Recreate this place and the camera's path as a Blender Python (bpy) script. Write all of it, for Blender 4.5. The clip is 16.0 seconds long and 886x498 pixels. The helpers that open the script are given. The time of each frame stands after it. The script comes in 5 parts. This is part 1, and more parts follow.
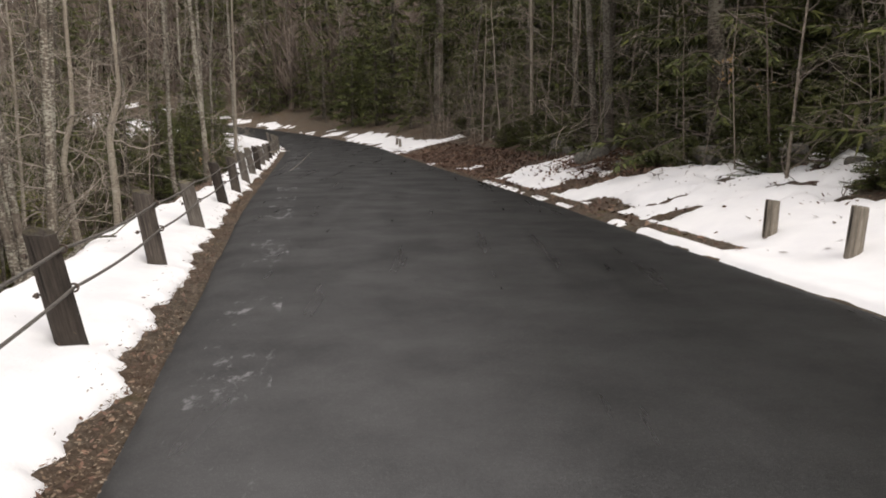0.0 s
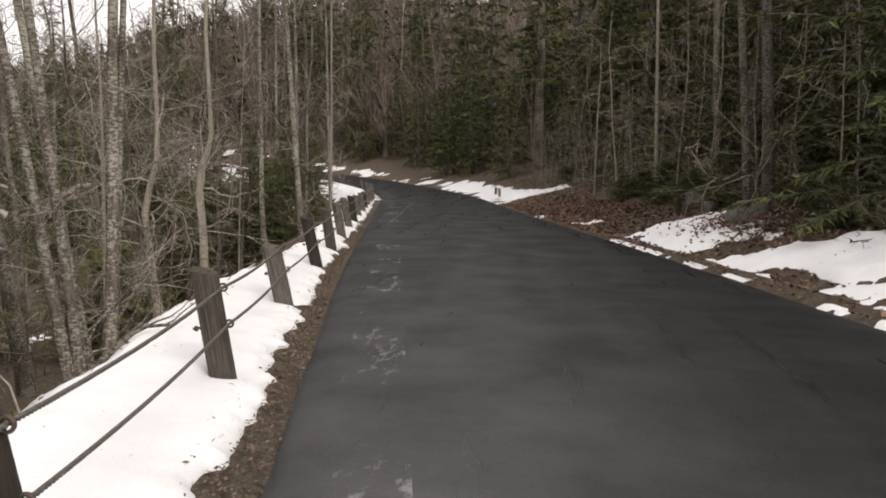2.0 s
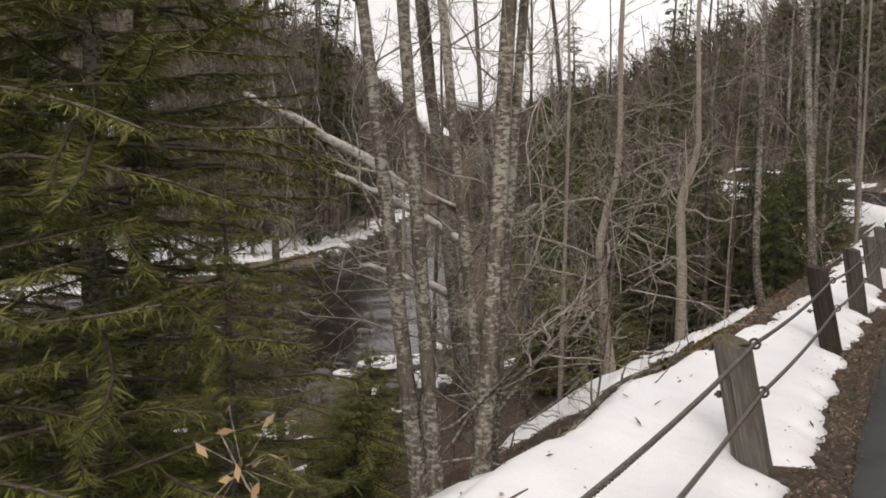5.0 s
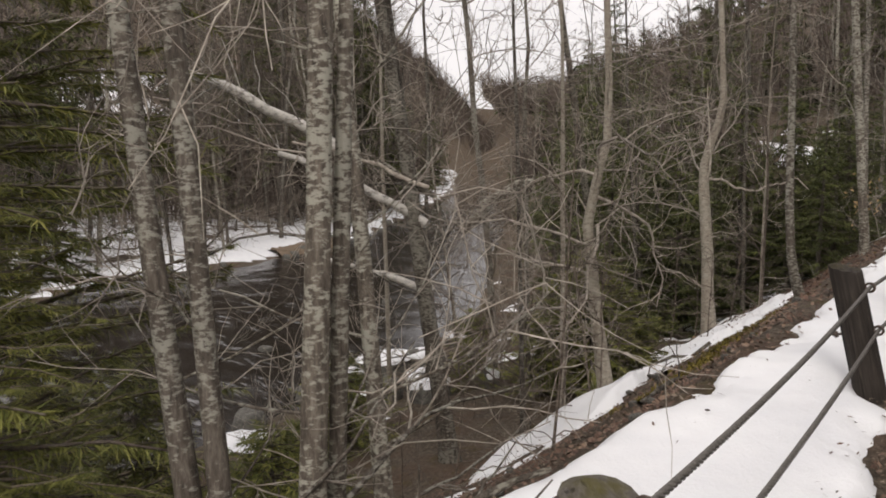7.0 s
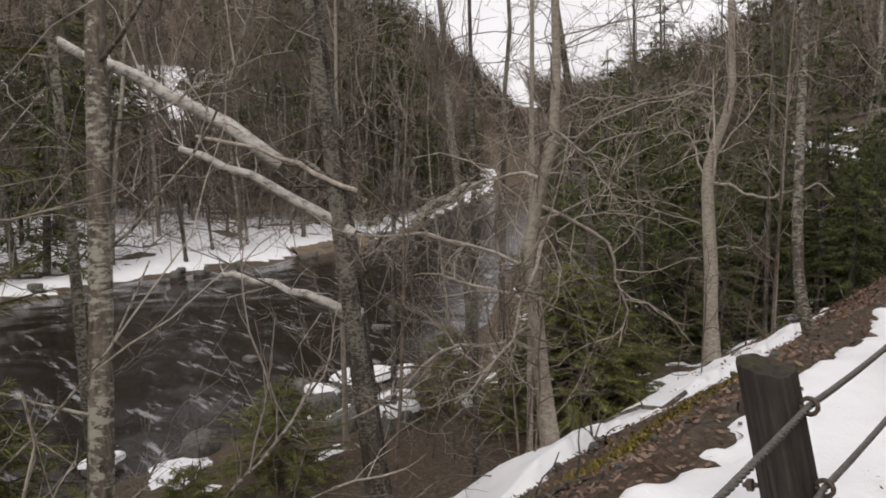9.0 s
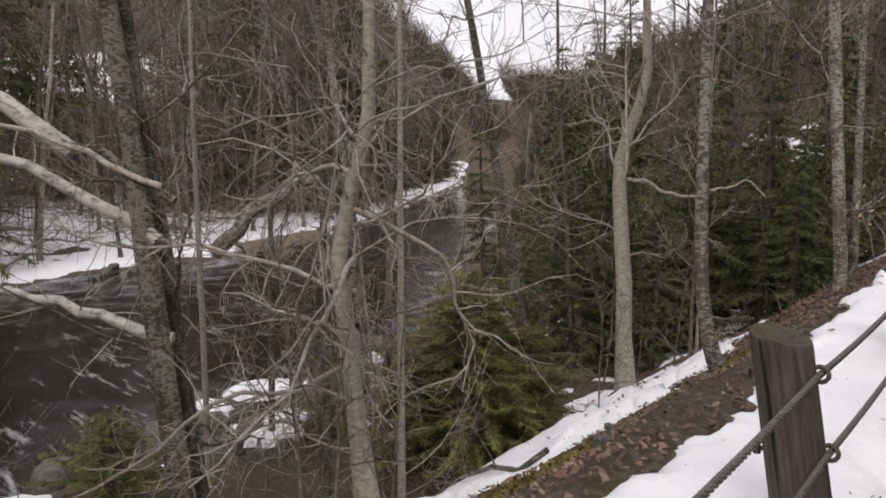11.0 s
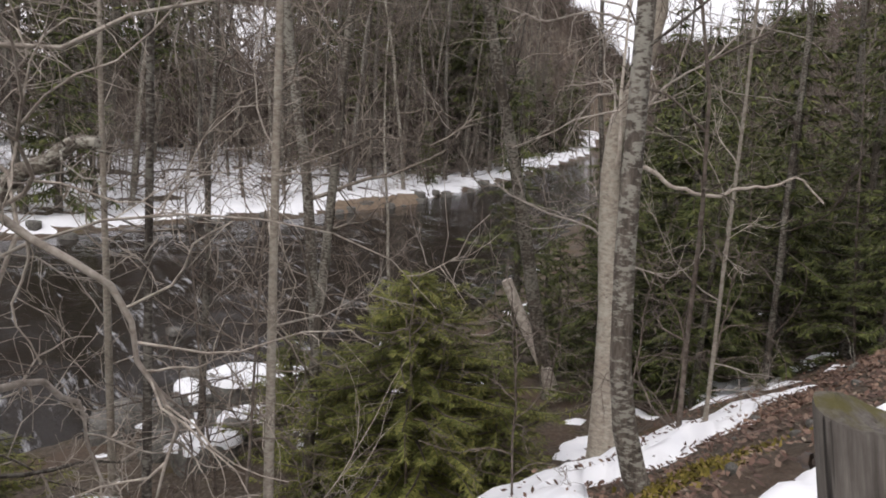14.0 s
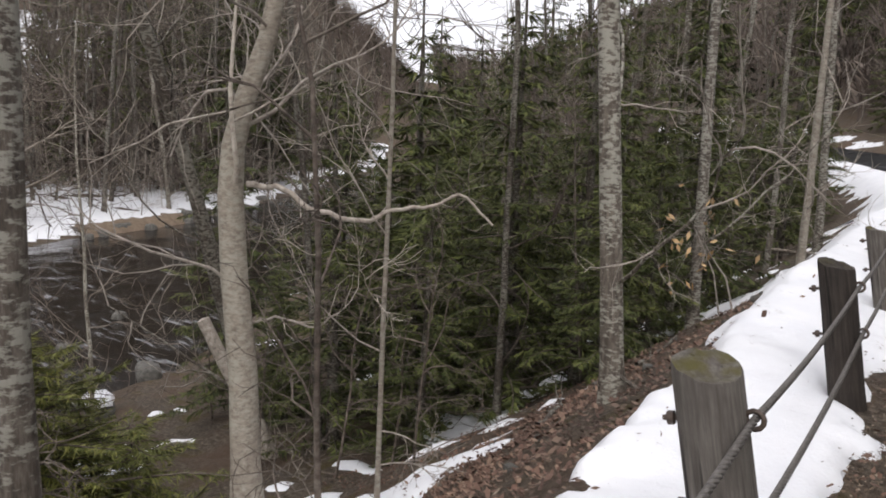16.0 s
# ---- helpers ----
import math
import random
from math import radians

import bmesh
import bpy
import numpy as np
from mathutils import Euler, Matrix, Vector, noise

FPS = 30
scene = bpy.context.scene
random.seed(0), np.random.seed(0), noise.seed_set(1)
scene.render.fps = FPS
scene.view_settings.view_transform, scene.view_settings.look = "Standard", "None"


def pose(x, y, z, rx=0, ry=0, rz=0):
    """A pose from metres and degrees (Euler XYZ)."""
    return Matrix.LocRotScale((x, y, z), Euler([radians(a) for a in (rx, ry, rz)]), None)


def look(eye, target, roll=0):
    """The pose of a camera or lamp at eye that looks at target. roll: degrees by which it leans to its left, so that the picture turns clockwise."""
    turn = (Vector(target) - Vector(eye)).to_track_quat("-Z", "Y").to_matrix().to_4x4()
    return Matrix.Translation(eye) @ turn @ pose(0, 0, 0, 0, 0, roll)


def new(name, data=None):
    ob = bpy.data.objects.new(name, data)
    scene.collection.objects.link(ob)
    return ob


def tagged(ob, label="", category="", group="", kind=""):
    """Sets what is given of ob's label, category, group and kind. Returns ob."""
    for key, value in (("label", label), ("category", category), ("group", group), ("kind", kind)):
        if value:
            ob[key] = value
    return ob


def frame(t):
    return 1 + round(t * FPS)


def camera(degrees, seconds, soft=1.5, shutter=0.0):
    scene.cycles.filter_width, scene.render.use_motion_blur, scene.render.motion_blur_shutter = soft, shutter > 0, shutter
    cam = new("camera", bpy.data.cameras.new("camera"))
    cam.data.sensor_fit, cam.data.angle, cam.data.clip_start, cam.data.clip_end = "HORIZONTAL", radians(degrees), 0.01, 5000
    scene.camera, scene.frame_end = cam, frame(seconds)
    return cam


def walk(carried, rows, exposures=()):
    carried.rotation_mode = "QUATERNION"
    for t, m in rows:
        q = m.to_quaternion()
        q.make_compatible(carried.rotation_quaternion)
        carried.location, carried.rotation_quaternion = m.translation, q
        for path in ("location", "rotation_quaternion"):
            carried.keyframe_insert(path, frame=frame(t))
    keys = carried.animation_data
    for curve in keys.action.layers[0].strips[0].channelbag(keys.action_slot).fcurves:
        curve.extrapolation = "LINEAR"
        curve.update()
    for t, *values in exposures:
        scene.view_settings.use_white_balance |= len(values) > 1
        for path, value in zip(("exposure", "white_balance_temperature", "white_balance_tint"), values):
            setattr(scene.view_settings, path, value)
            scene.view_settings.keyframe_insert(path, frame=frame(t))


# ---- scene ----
cam = camera(59.4, 16.0, 1.8)
METRES, EYE, TILT, LEAN, TURN = 22.0, 1.5, -9.0, 0.0, 0.0
ROWS = [
    (0.0, 0.0, 0.0, 0.0, 0.0, 0.0, -0.0),
    (0.5, -0.0055, 0.0286, 0.0058, -1.38, 1.05, -0.29),
    (1.0, -0.0157, 0.0629, 0.0109, 3.68, 2.79, -0.83),
    (1.5, -0.0252, 0.093, 0.0168, 2.73, 3.3, -1.68),
    (2.0, -0.0368, 0.1235, 0.0212, 6.31, 3.4, -1.51),
    (2.5, -0.0503, 0.1579, 0.0261, 11.84, 2.1, -2.38),
    (3.0, -0.0591, 0.1847, 0.0319, 18.94, 5.73, -1.87),
    (3.5, -0.0676, 0.2183, 0.0365, 30.86, 6.28, -4.69),
    (4.0, -0.0745, 0.2499, 0.0411, 33.44, 5.01, -5.67),
    (4.5, -0.0827, 0.2812, 0.047, 38.99, 3.28, -7.47),
    (7.0, -0.1197, 0.4352, 0.0709, 45.92, -0.08, -4.78),
    (7.5, -0.1252, 0.4652, 0.0756, 43.92, 1.67, -4.17),
    (8.0, -0.1311, 0.4952, 0.0806, 48.27, 0.91, -4.05),
    (10.5, -0.1588, 0.6448, 0.0999, 48.63, -1.47, -6.67),
    (11.0, -0.1653, 0.6731, 0.1045, 47.58, -0.87, -5.87),
    (11.5, -0.1733, 0.7013, 0.1083, 51.25, -1.74, -6.16),
    (12.0, -0.179, 0.7295, 0.1129, 47.87, -2.97, -5.78),
    (12.5, -0.1838, 0.7573, 0.1186, 54.02, -4.1, -4.87),
    (13.0, -0.1883, 0.7866, 0.1234, 52.66, -5.38, -6.2),
    (13.5, -0.1931, 0.8142, 0.1286, 57.38, -5.32, -6.79),
    (14.0, -0.1995, 0.8439, 0.1329, 57.45, -4.75, -9.79),
    (14.5, -0.2083, 0.8747, 0.1369, 49.69, -3.67, -8.31),
    (15.0, -0.2156, 0.9034, 0.1405, 45.27, -4.28, -7.99),
    (15.5, -0.2191, 0.9302, 0.1452, 40.3, -2.55, -7.56),
    (16.0, -0.2251, 0.9591, 0.1506, 42.64, -1.51, -7.89),
]
walk(cam, [(t, pose(0, 0, EYE, TILT, LEAN, TURN) @ pose(METRES * x, METRES * y, METRES * z, 90 + pitch, roll, yaw)) for t, x, y, z, yaw, pitch, roll in ROWS], [(0.0, 0.18, 7000, 13), (4.5, -0.08, 6950, 13), (8.0, -0.14, 6800, 13), (11.0, -0.1, 6550, 15), (13.5, 0.2, 6450, 15), (16.0, 0.16, 6400, 13)])

# ---- world and light: overcast late-winter day ----
world = bpy.data.worlds.new("overcast_sky")
scene.world = world
world.use_nodes = True
wn, wl = world.node_tree.nodes, world.node_tree.links
wn.clear()
sky = wn.new("ShaderNodeTexSky")
sky.sky_type, sky.sun_disc = "NISHITA", False
sky.sun_elevation, sky.sun_rotation, sky.dust_density = radians(44), radians(140), 4.0
grey = wn.new("ShaderNodeHueSaturation")
grey.inputs["Saturation"].default_value = 0.12
lift = wn.new("ShaderNodeMixRGB")
lift.inputs[0].default_value = 0.62
lift.inputs[2].default_value = (9.3, 9.25, 9.6, 1)
cloud = wn.new("ShaderNodeTexNoise")
cloud.inputs["Scale"].default_value, cloud.inputs["Detail"].default_value = 3.0, 5.0
cloud_ramp = wn.new("ShaderNodeMapRange")
cloud_ramp.inputs[1].default_value, cloud_ramp.inputs[2].default_value = 0.3, 0.7
cloud_ramp.inputs[3].default_value, cloud_ramp.inputs[4].default_value = 0.82, 1.08
cloud_mix = wn.new("ShaderNodeMixRGB")
cloud_mix.blend_type, cloud_mix.inputs[0].default_value = "MULTIPLY", 1.0
back = wn.new("ShaderNodeBackground")
back.inputs["Strength"].default_value = 0.15
wout = wn.new("ShaderNodeOutputWorld")
wl.new(sky.outputs[0], grey.inputs["Color"])
wl.new(grey.outputs[0], lift.inputs[1])
wl.new(lift.outputs[0], cloud_mix.inputs[1])
wl.new(cloud.outputs[0], cloud_ramp.inputs[0])
wl.new(cloud_ramp.outputs[0], cloud_mix.inputs[2])
wl.new(cloud_mix.outputs[0], back.inputs["Color"])
wl.new(back.outputs[0], wout.inputs["Surface"])
sun_data = bpy.data.lights.new("sun", "SUN")
sun_data.energy, sun_data.angle, sun_data.color = 0.85, radians(25), (1.0, 0.985, 0.96)
sun = new("sun", sun_data)
sun.matrix_world = look((0, 0, 60), (-40, 47, 0))


# ---- materials ----
def material(name, build, rough=0.8, spec=0.3):
    m = bpy.data.materials.new(name)
    m.use_nodes = True
    n, l = m.node_tree.nodes, m.node_tree.links
    b = n["Principled BSDF"]
    b.inputs["Roughness"].default_value = rough
    b.inputs["Specular IOR Level"].default_value = spec
    build(n, l, b)
    return m


def coords(n, l, scale=(1, 1, 1), kind="Object"):
    c, m = n.new("ShaderNodeTexCoord"), n.new("ShaderNodeMapping")
    m.inputs["Scale"].default_value = scale
    l.new(c.outputs[kind], m.inputs["Vector"])
    return m.outputs[0]


def noise_tex(n, l, vec, scale, detail=4.0, rough=0.6):
    t = n.new("ShaderNodeTexNoise")
    t.inputs["Scale"].default_value, t.inputs["Detail"].default_value, t.inputs["Roughness"].default_value = scale, detail, rough
    l.new(vec, t.inputs["Vector"])
    return t.outputs["Fac"]


def ramp_of(n, l, fac, stops):
    r = n.new("ShaderNodeValToRGB")
    while len(r.color_ramp.elements) < len(stops):
        r.color_ramp.elements.new(0.5)
    for e, (p, c) in zip(r.color_ramp.elements, stops):
        e.position, e.color = p, (*c, 1)
    l.new(fac, r.inputs[0])
    return r.outputs[0]


def mix(n, l, fac, a, b, mode="MIX"):
    m = n.new("ShaderNodeMixRGB")
    m.blend_type = mode
    for k, v in ((0, fac), (1, a), (2, b)):
        if isinstance(v, (int, float)):
            m.inputs[k].default_value = v
        elif isinstance(v, tuple):
            m.inputs[k].default_value = (*v, 1)
        else:
            l.new(v, m.inputs[k])
    return m.outputs[0]


def maths(n, l, op, a, b=0.0):
    m = n.new("ShaderNodeMath")
    m.operation = op
    for k, v in ((0, a), (1, b)):
        if isinstance(v, (int, float)):
            m.inputs[k].default_value = v
        else:
            l.new(v, m.inputs[k])
    return m.outputs[0]


def bump(n, l, b, fac, strength, distance):
    k = n.new("ShaderNodeBump")
    k.inputs["Strength"].default_value, k.inputs["Distance"].default_value = strength, distance
    l.new(fac, k.inputs["Height"])
    l.new(k.outputs[0], b.inputs["Normal"])


def asphalt_nodes(n, l, b):
    v = coords(n, l)
    fine = noise_tex(n, l, v, 160, 2, 0.7)
    wide = noise_tex(n, l, v, 0.9, 4, 0.6)
    pits = noise_tex(n, l, v, 38, 3, 0.7)
    streak = noise_tex(n, l, coords(n, l, (1.6, 0.12, 1)), 1.4, 4, 0.6)
    c = ramp_of(n, l, fine, [(0.4, (0.0035, 0.0036, 0.0038)), (0.53, (0.0095, 0.0097, 0.0098)), (0.68, (0.05, 0.049, 0.046))])
    c = mix(n, l, 1.0, c, ramp_of(n, l, wide, [(0.3, (0.75, 0.76, 0.78)), (0.7, (1.12, 1.12, 1.12))]), "MULTIPLY")
    c = mix(n, l, 1.0, c, ramp_of(n, l, pits, [(0.38, (0.45, 0.45, 0.45)), (0.5, (1, 1, 1)), (0.66, (1.5, 1.5, 1.5))]), "MULTIPLY")
    # dried salt stains along the worn edge
    att = n.new("ShaderNodeAttribute")
    att.attribute_name = "across"
    band = maths(n, l, "LESS_THAN", maths(n, l, "ABSOLUTE", maths(n, l, "SUBTRACT", att.outputs["Fac"], 2.3)), 0.24)
    salt = noise_tex(n, l, coords(n, l, (2.4, 1.0, 1)), 3.2, 5, 0.7)
    patch = noise_tex(n, l, v, 0.6, 1, 0.5)
    sm = ramp_of(n, l, maths(n, l, "MULTIPLY", salt, maths(n, l, "ADD", patch, 0.5)), [(0.57, (0, 0, 0)), (0.7, (1, 1, 1))])
    c = mix(n, l, maths(n, l, "MULTIPLY", maths(n, l, "MULTIPLY", sm, band), 0.85), c, (0.2, 0.2, 0.205))
    l.new(c, b.inputs["Base Color"])
    r = n.new("ShaderNodeMapRange")
    r.inputs[1].default_value, r.inputs[2].default_value, r.inputs[3].default_value, r.inputs[4].default_value = 0.3, 0.7, 0.26, 0.34
    l.new(streak, r.inputs[0])
    l.new(r.outputs[0], b.inputs["Roughness"])
    bump(n, l, b, maths(n, l, "ADD", fine, pits), 0.3, 0.006)
    # damp sheen: gloss that grows towards the grazing view, broken up by the coarse grain
    gloss, fres, join = n.new("ShaderNodeBsdfGlossy"), n.new("ShaderNodeFresnel"), n.new("ShaderNodeMixShader")
    fres.inputs["IOR"].default_value = 1.13
    l.new(r.outputs[0], gloss.inputs["Roughness"])
    l.new(b.inputs["Normal"].links[0].from_socket, gloss.inputs["Normal"])
    wet = n.new("ShaderNodeMapRange")
    wet.inputs[1].default_value, wet.inputs[2].default_value, wet.inputs[3].default_value, wet.inputs[4].default_value = 0.35, 0.65, 0.12, 0.17
    l.new(wide, wet.inputs[0])
    l.new(maths(n, l, "MULTIPLY", fres.outputs[0], wet.outputs[0]), join.inputs[0])
    l.new(b.outputs[0], join.inputs[1])
    l.new(gloss.outputs[0], join.inputs[2])
    l.new(join.outputs[0], n["Material Output"].inputs["Surface"])


def ground_nodes(n, l, b):
    v = coords(n, l)
    a, f, w = noise_tex(n, l, v, 14, 6, 0.7), noise_tex(n, l, v, 70, 4, 0.7), noise_tex(n, l, v, 0.8, 4, 0.6)
    c = ramp_of(n, l, a, [(0.3, (0.045, 0.036, 0.027)), (0.5, (0.108, 0.086, 0.064)), (0.68, (0.21, 0.172, 0.13))])
    c = mix(n, l, ramp_of(n, l, w, [(0.45, (0, 0, 0)), (0.65, (0.8, 0.8, 0.8))]), c, ramp_of(n, l, f, [(0.3, (0.07, 0.05, 0.036)), (0.7, (0.175, 0.115, 0.078))]))
    moss = noise_tex(n, l, v, 1.7, 3, 0.6)
    c = mix(n, l, ramp_of(n, l, moss, [(0.58, (0, 0, 0)), (0.68, (0.6, 0.6, 0.6))]), c, (0.095, 0.075, 0.022))
    l.new(c, b.inputs["Base Color"])
    bump(n, l, b, maths(n, l, "ADD", a, f), 0.9, 0.035)


def snow_nodes(n, l, b):
    v = coords(n, l)
    w, f = noise_tex(n, l, v, 1.6, 4, 0.6), noise_tex(n, l, v, 42, 4, 0.65)
    c = ramp_of(n, l, w, [(0.3, (0.80, 0.805, 0.82)), (0.7, (0.9, 0.9, 0.9))])
    dirt = noise_tex(n, l, v, 55, 2, 0.5)
    big = noise_tex(n, l, v, 0.55, 3, 0.6)
    spot = maths(n, l, "MULTIPLY", ramp_of(n, l, dirt, [(0.7, (0, 0, 0)), (0.76, (1, 1, 1))]), ramp_of(n, l, big, [(0.5, (0, 0, 0)), (0.75, (0.7, 0.7, 0.7))]))
    c = mix(n, l, spot, c, (0.25, 0.19, 0.14))
    l.new(c, b.inputs["Base Color"])
    bump(n, l, b, maths(n, l, "ADD", w, maths(n, l, "MULTIPLY", f, 0.25)), 0.45, 0.05)


def bark_nodes(dark, mid, light, patch, stretch=(1, 1, 0.22), scale=26, depth=0.02):
    def build(n, l, b):
        v = coords(n, l, stretch)
        o = coords(n, l)
        info = n.new("ShaderNodeObjectInfo")
        g, k = noise_tex(n, l, v, scale, 6, 0.7), noise_tex(n, l, coords(n, l, (1, 1, 2.2)), 15, 5, 0.65)
        k2 = noise_tex(n, l, o, 1.3, 2, 0.5)
        c = ramp_of(n, l, g, [(0.32, dark), (0.5, mid), (0.7, light)])
        lich = ramp_of(n, l, maths(n, l, "MULTIPLY", k, maths(n, l, "ADD", k2, 0.5)), [(0.48, (0, 0, 0)), (0.57, (patch, patch, patch))])
        c = mix(n, l, lich, c, (0.42, 0.415, 0.36))
        c = mix(n, l, 1.0, c, ramp_of(n, l, info.outputs["Random"], [(0, (0.7, 0.68, 0.66)), (1, (1.15, 1.12, 1.06))]), "MULTIPLY")
        l.new(c, b.inputs["Base Color"])
        bump(n, l, b, maths(n, l, "ADD", g, maths(n, l, "MULTIPLY", k, 0.5)), 0.8, depth)
    return build


def island_nodes(stops):
    def build(n, l, b):
        g = n.new("ShaderNodeNewGeometry")
        f = noise_tex(n, l, coords(n, l), 0.7, 2, 0.5)
        c = ramp_of(n, l, g.outputs["Random Per Island"], stops)
        c = mix(n, l, 1.0, c, ramp_of(n, l, f, [(0.3, (0.65, 0.65, 0.65)), (0.7, (1.25, 1.2, 1.1))]), "MULTIPLY")
        l.new(c, b.inputs["Base Color"])
    return build


def water_nodes(n, l, b):
    v = coords(n, l, (1.0, 0.55, 1))
    a, f = noise_tex(n, l, v, 1.5, 5, 0.6), noise_tex(n, l, v, 7, 3, 0.6)
    foam = noise_tex(n, l, coords(n, l, (0.35, 2.2, 1)), 1.1, 7, 0.72)
    c = mix(n, l, ramp_of(n, l, foam, [(0.56, (0, 0, 0)), (0.68, (0.8, 0.8, 0.8))]), (0.016, 0.012, 0.009), (0.42, 0.42, 0.42))
    l.new(c, b.inputs["Base Color"])
    b.inputs["IOR"].default_value = 1.33
    bump(n, l, b, maths(n, l, "ADD", a, maths(n, l, "MULTIPLY", f, 0.4)), 0.28, 0.08)


def post_nodes(dark, light, moss):
    def build(n, l, b):
        v, o = coords(n, l, (1, 1, 0.06)), coords(n, l)
        g, k = noise_tex(n, l, v, 45, 6, 0.7), noise_tex(n, l, o, 6, 4, 0.6)
        c = ramp_of(n, l, g, [(0.3, dark), (0.5, tuple(0.5 * (p + q) for p, q in zip(dark, light))), (0.66, light)])
        c = mix(n, l, ramp_of(n, l, k, [(0.35, (0, 0, 0)), (0.75, (0.5, 0.5, 0.5))]), c, dark)
        crack = noise_tex(n, l, coords(n, l, (1, 1, 0.03)), 17, 2, 0.5)
        cr = ramp_of(n, l, crack, [(0.31, (1, 1, 1)), (0.35, (0, 0, 0))])
        c = mix(n, l, cr, c, (0.012, 0.01, 0.008))
        if moss:
            geo = n.new("ShaderNodeNewGeometry")
            sep = n.new("ShaderNodeSeparateXYZ")
            l.new(geo.outputs["Normal"], sep.inputs[0])
            m = maths(n, l, "MULTIPLY", ramp_of(n, l, sep.outputs[2], [(0.55, (0, 0, 0)), (0.8, (1, 1, 1))]), ramp_of(n, l, noise_tex(n, l, o, 9, 4, 0.6), [(0.4, (0, 0, 0)), (0.6, (moss, moss, moss))]))
            c = mix(n, l, m, c, (0.085, 0.075, 0.018))
        l.new(c, b.inputs["Base Color"])
        bump(n, l, b, maths(n, l, "SUBTRACT", g, cr), 0.8, 0.012)
    return build


def plain_nodes(lo, hi, scale=12, depth=0.01):
    def build(n, l, b):
        f = noise_tex(n, l, coords(n, l), scale, 5, 0.65)
        l.new(ramp_of(n, l, f, [(0.3, lo), (0.7, hi)]), b.inputs["Base Color"])
        bump(n, l, b, f, 0.7, depth)
    return build


ASPHALT = material("asphalt", asphalt_nodes, 0.55, 0.0)
GROUND = material("leaf_litter_ground", ground_nodes, 0.9, 0.2)
SNOW = material("snow", snow_nodes, 0.55, 0.3)
BARK_GREY = material("bark_grey", bark_nodes((0.045, 0.037, 0.031), (0.128, 0.108, 0.089), (0.25, 0.222, 0.188), 0.8))
BARK_SMOOTH = material("bark_smooth", bark_nodes((0.15, 0.128, 0.106), (0.245, 0.215, 0.18), (0.33, 0.295, 0.25), 0.4, (1, 1, 1.6), 16, 0.006))
BARK_DARK = material("bark_dark", bark_nodes((0.025, 0.02, 0.016), (0.07, 0.058, 0.047), (0.15, 0.13, 0.108), 0.4, (1, 1, 0.18), 22, 0.03))
BARK_BIRCH = material("bark_pale", bark_nodes((0.05, 0.042, 0.038), (0.66, 0.64, 0.6), (0.8, 0.78, 0.74), 0.3, (1, 1, 1.5), 7, 0.01))
TWIG = material("twig_bark", bark_nodes((0.15, 0.128, 0.108), (0.34, 0.3, 0.262), (0.55, 0.5, 0.45), 0.3, (1, 1, 1), 12, 0.004))
TWIG_MID = material("twig_bark_grey_brown", bark_nodes((0.1, 0.083, 0.068), (0.24, 0.205, 0.172), (0.4, 0.35, 0.3), 0.2, (1, 1, 1), 12, 0.004))
TWIG_DARK = material("twig_bark_brown", bark_nodes((0.046, 0.036, 0.029), (0.122, 0.098, 0.082), (0.23, 0.19, 0.16), 0.1, (1, 1, 1), 12, 0.004))
NEEDLE = material("hemlock_needles", island_nodes([(0.0, (0.036, 0.046, 0.015)), (0.5, (0.08, 0.098, 0.031)), (1.0, (0.155, 0.166, 0.054))]), 0.7, 0.3)
NEEDLE_LIGHT = material("young_hemlock_needles", island_nodes([(0.0, (0.07, 0.082, 0.022)), (0.5, (0.16, 0.175, 0.045)), (1.0, (0.27, 0.265, 0.08))]), 0.65, 0.3)
MOSS = material("yellow_moss", island_nodes([(0.0, (0.07, 0.06, 0.012)), (0.6, (0.14, 0.115, 0.022)), (1.0, (0.22, 0.17, 0.05))]), 0.85, 0.2)
LEAF = material("dead_leaves", island_nodes([(0.0, (0.06, 0.036, 0.026)), (0.5, (0.14, 0.083, 0.063)), (1.0, (0.25, 0.175, 0.13))]), 0.75, 0.3)
LEAF_TAN = material("tan_leaves", island_nodes([(0.0, (0.3, 0.19, 0.09)), (1.0, (0.5, 0.36, 0.2))]), 0.7, 0.3)
CHIP = material("gravel_and_chips", island_nodes([(0.0, (0.05, 0.038, 0.028)), (0.6, (0.14, 0.1, 0.07)), (1.0, (0.3, 0.25, 0.2))]), 0.85, 0.3)
WATER = material("river_water", water_nodes, 0.08, 0.4)
POST_GREY = material("post_weathered_grey", post_nodes((0.06, 0.05, 0.042), (0.2, 0.18, 0.155), 0.9))
POST_DARK = material("post_dark_brown", post_nodes((0.014, 0.011, 0.009), (0.07, 0.056, 0.045), 0.25))
POST_TAN = material("post_tan", post_nodes((0.1, 0.085, 0.068), (0.3, 0.265, 0.215), 0.0))
POST_BROWN = material("post_weathered_brown", post_nodes((0.03, 0.024, 0.02), (0.125, 0.105, 0.087), 0.5))
ROPE = material("wire_rope_rusted", plain_nodes((0.06, 0.053, 0.047), (0.17, 0.155, 0.135), 60, 0.004), 0.6, 0.5)
IRON = material("rusty_iron", plain_nodes((0.035, 0.024, 0.018), (0.1, 0.07, 0.05), 40, 0.003), 0.55, 0.5)
ROCK = material("mossy_rock", plain_nodes((0.05, 0.046, 0.04), (0.2, 0.19, 0.165), 5, 0.05))
FARWOOD = material("far_bare_woods", island_nodes([(0.0, (0.07, 0.056, 0.049)), (0.6, (0.14, 0.116, 0.102)), (1.0, (0.22, 0.187, 0.167))]), 0.9, 0.1)
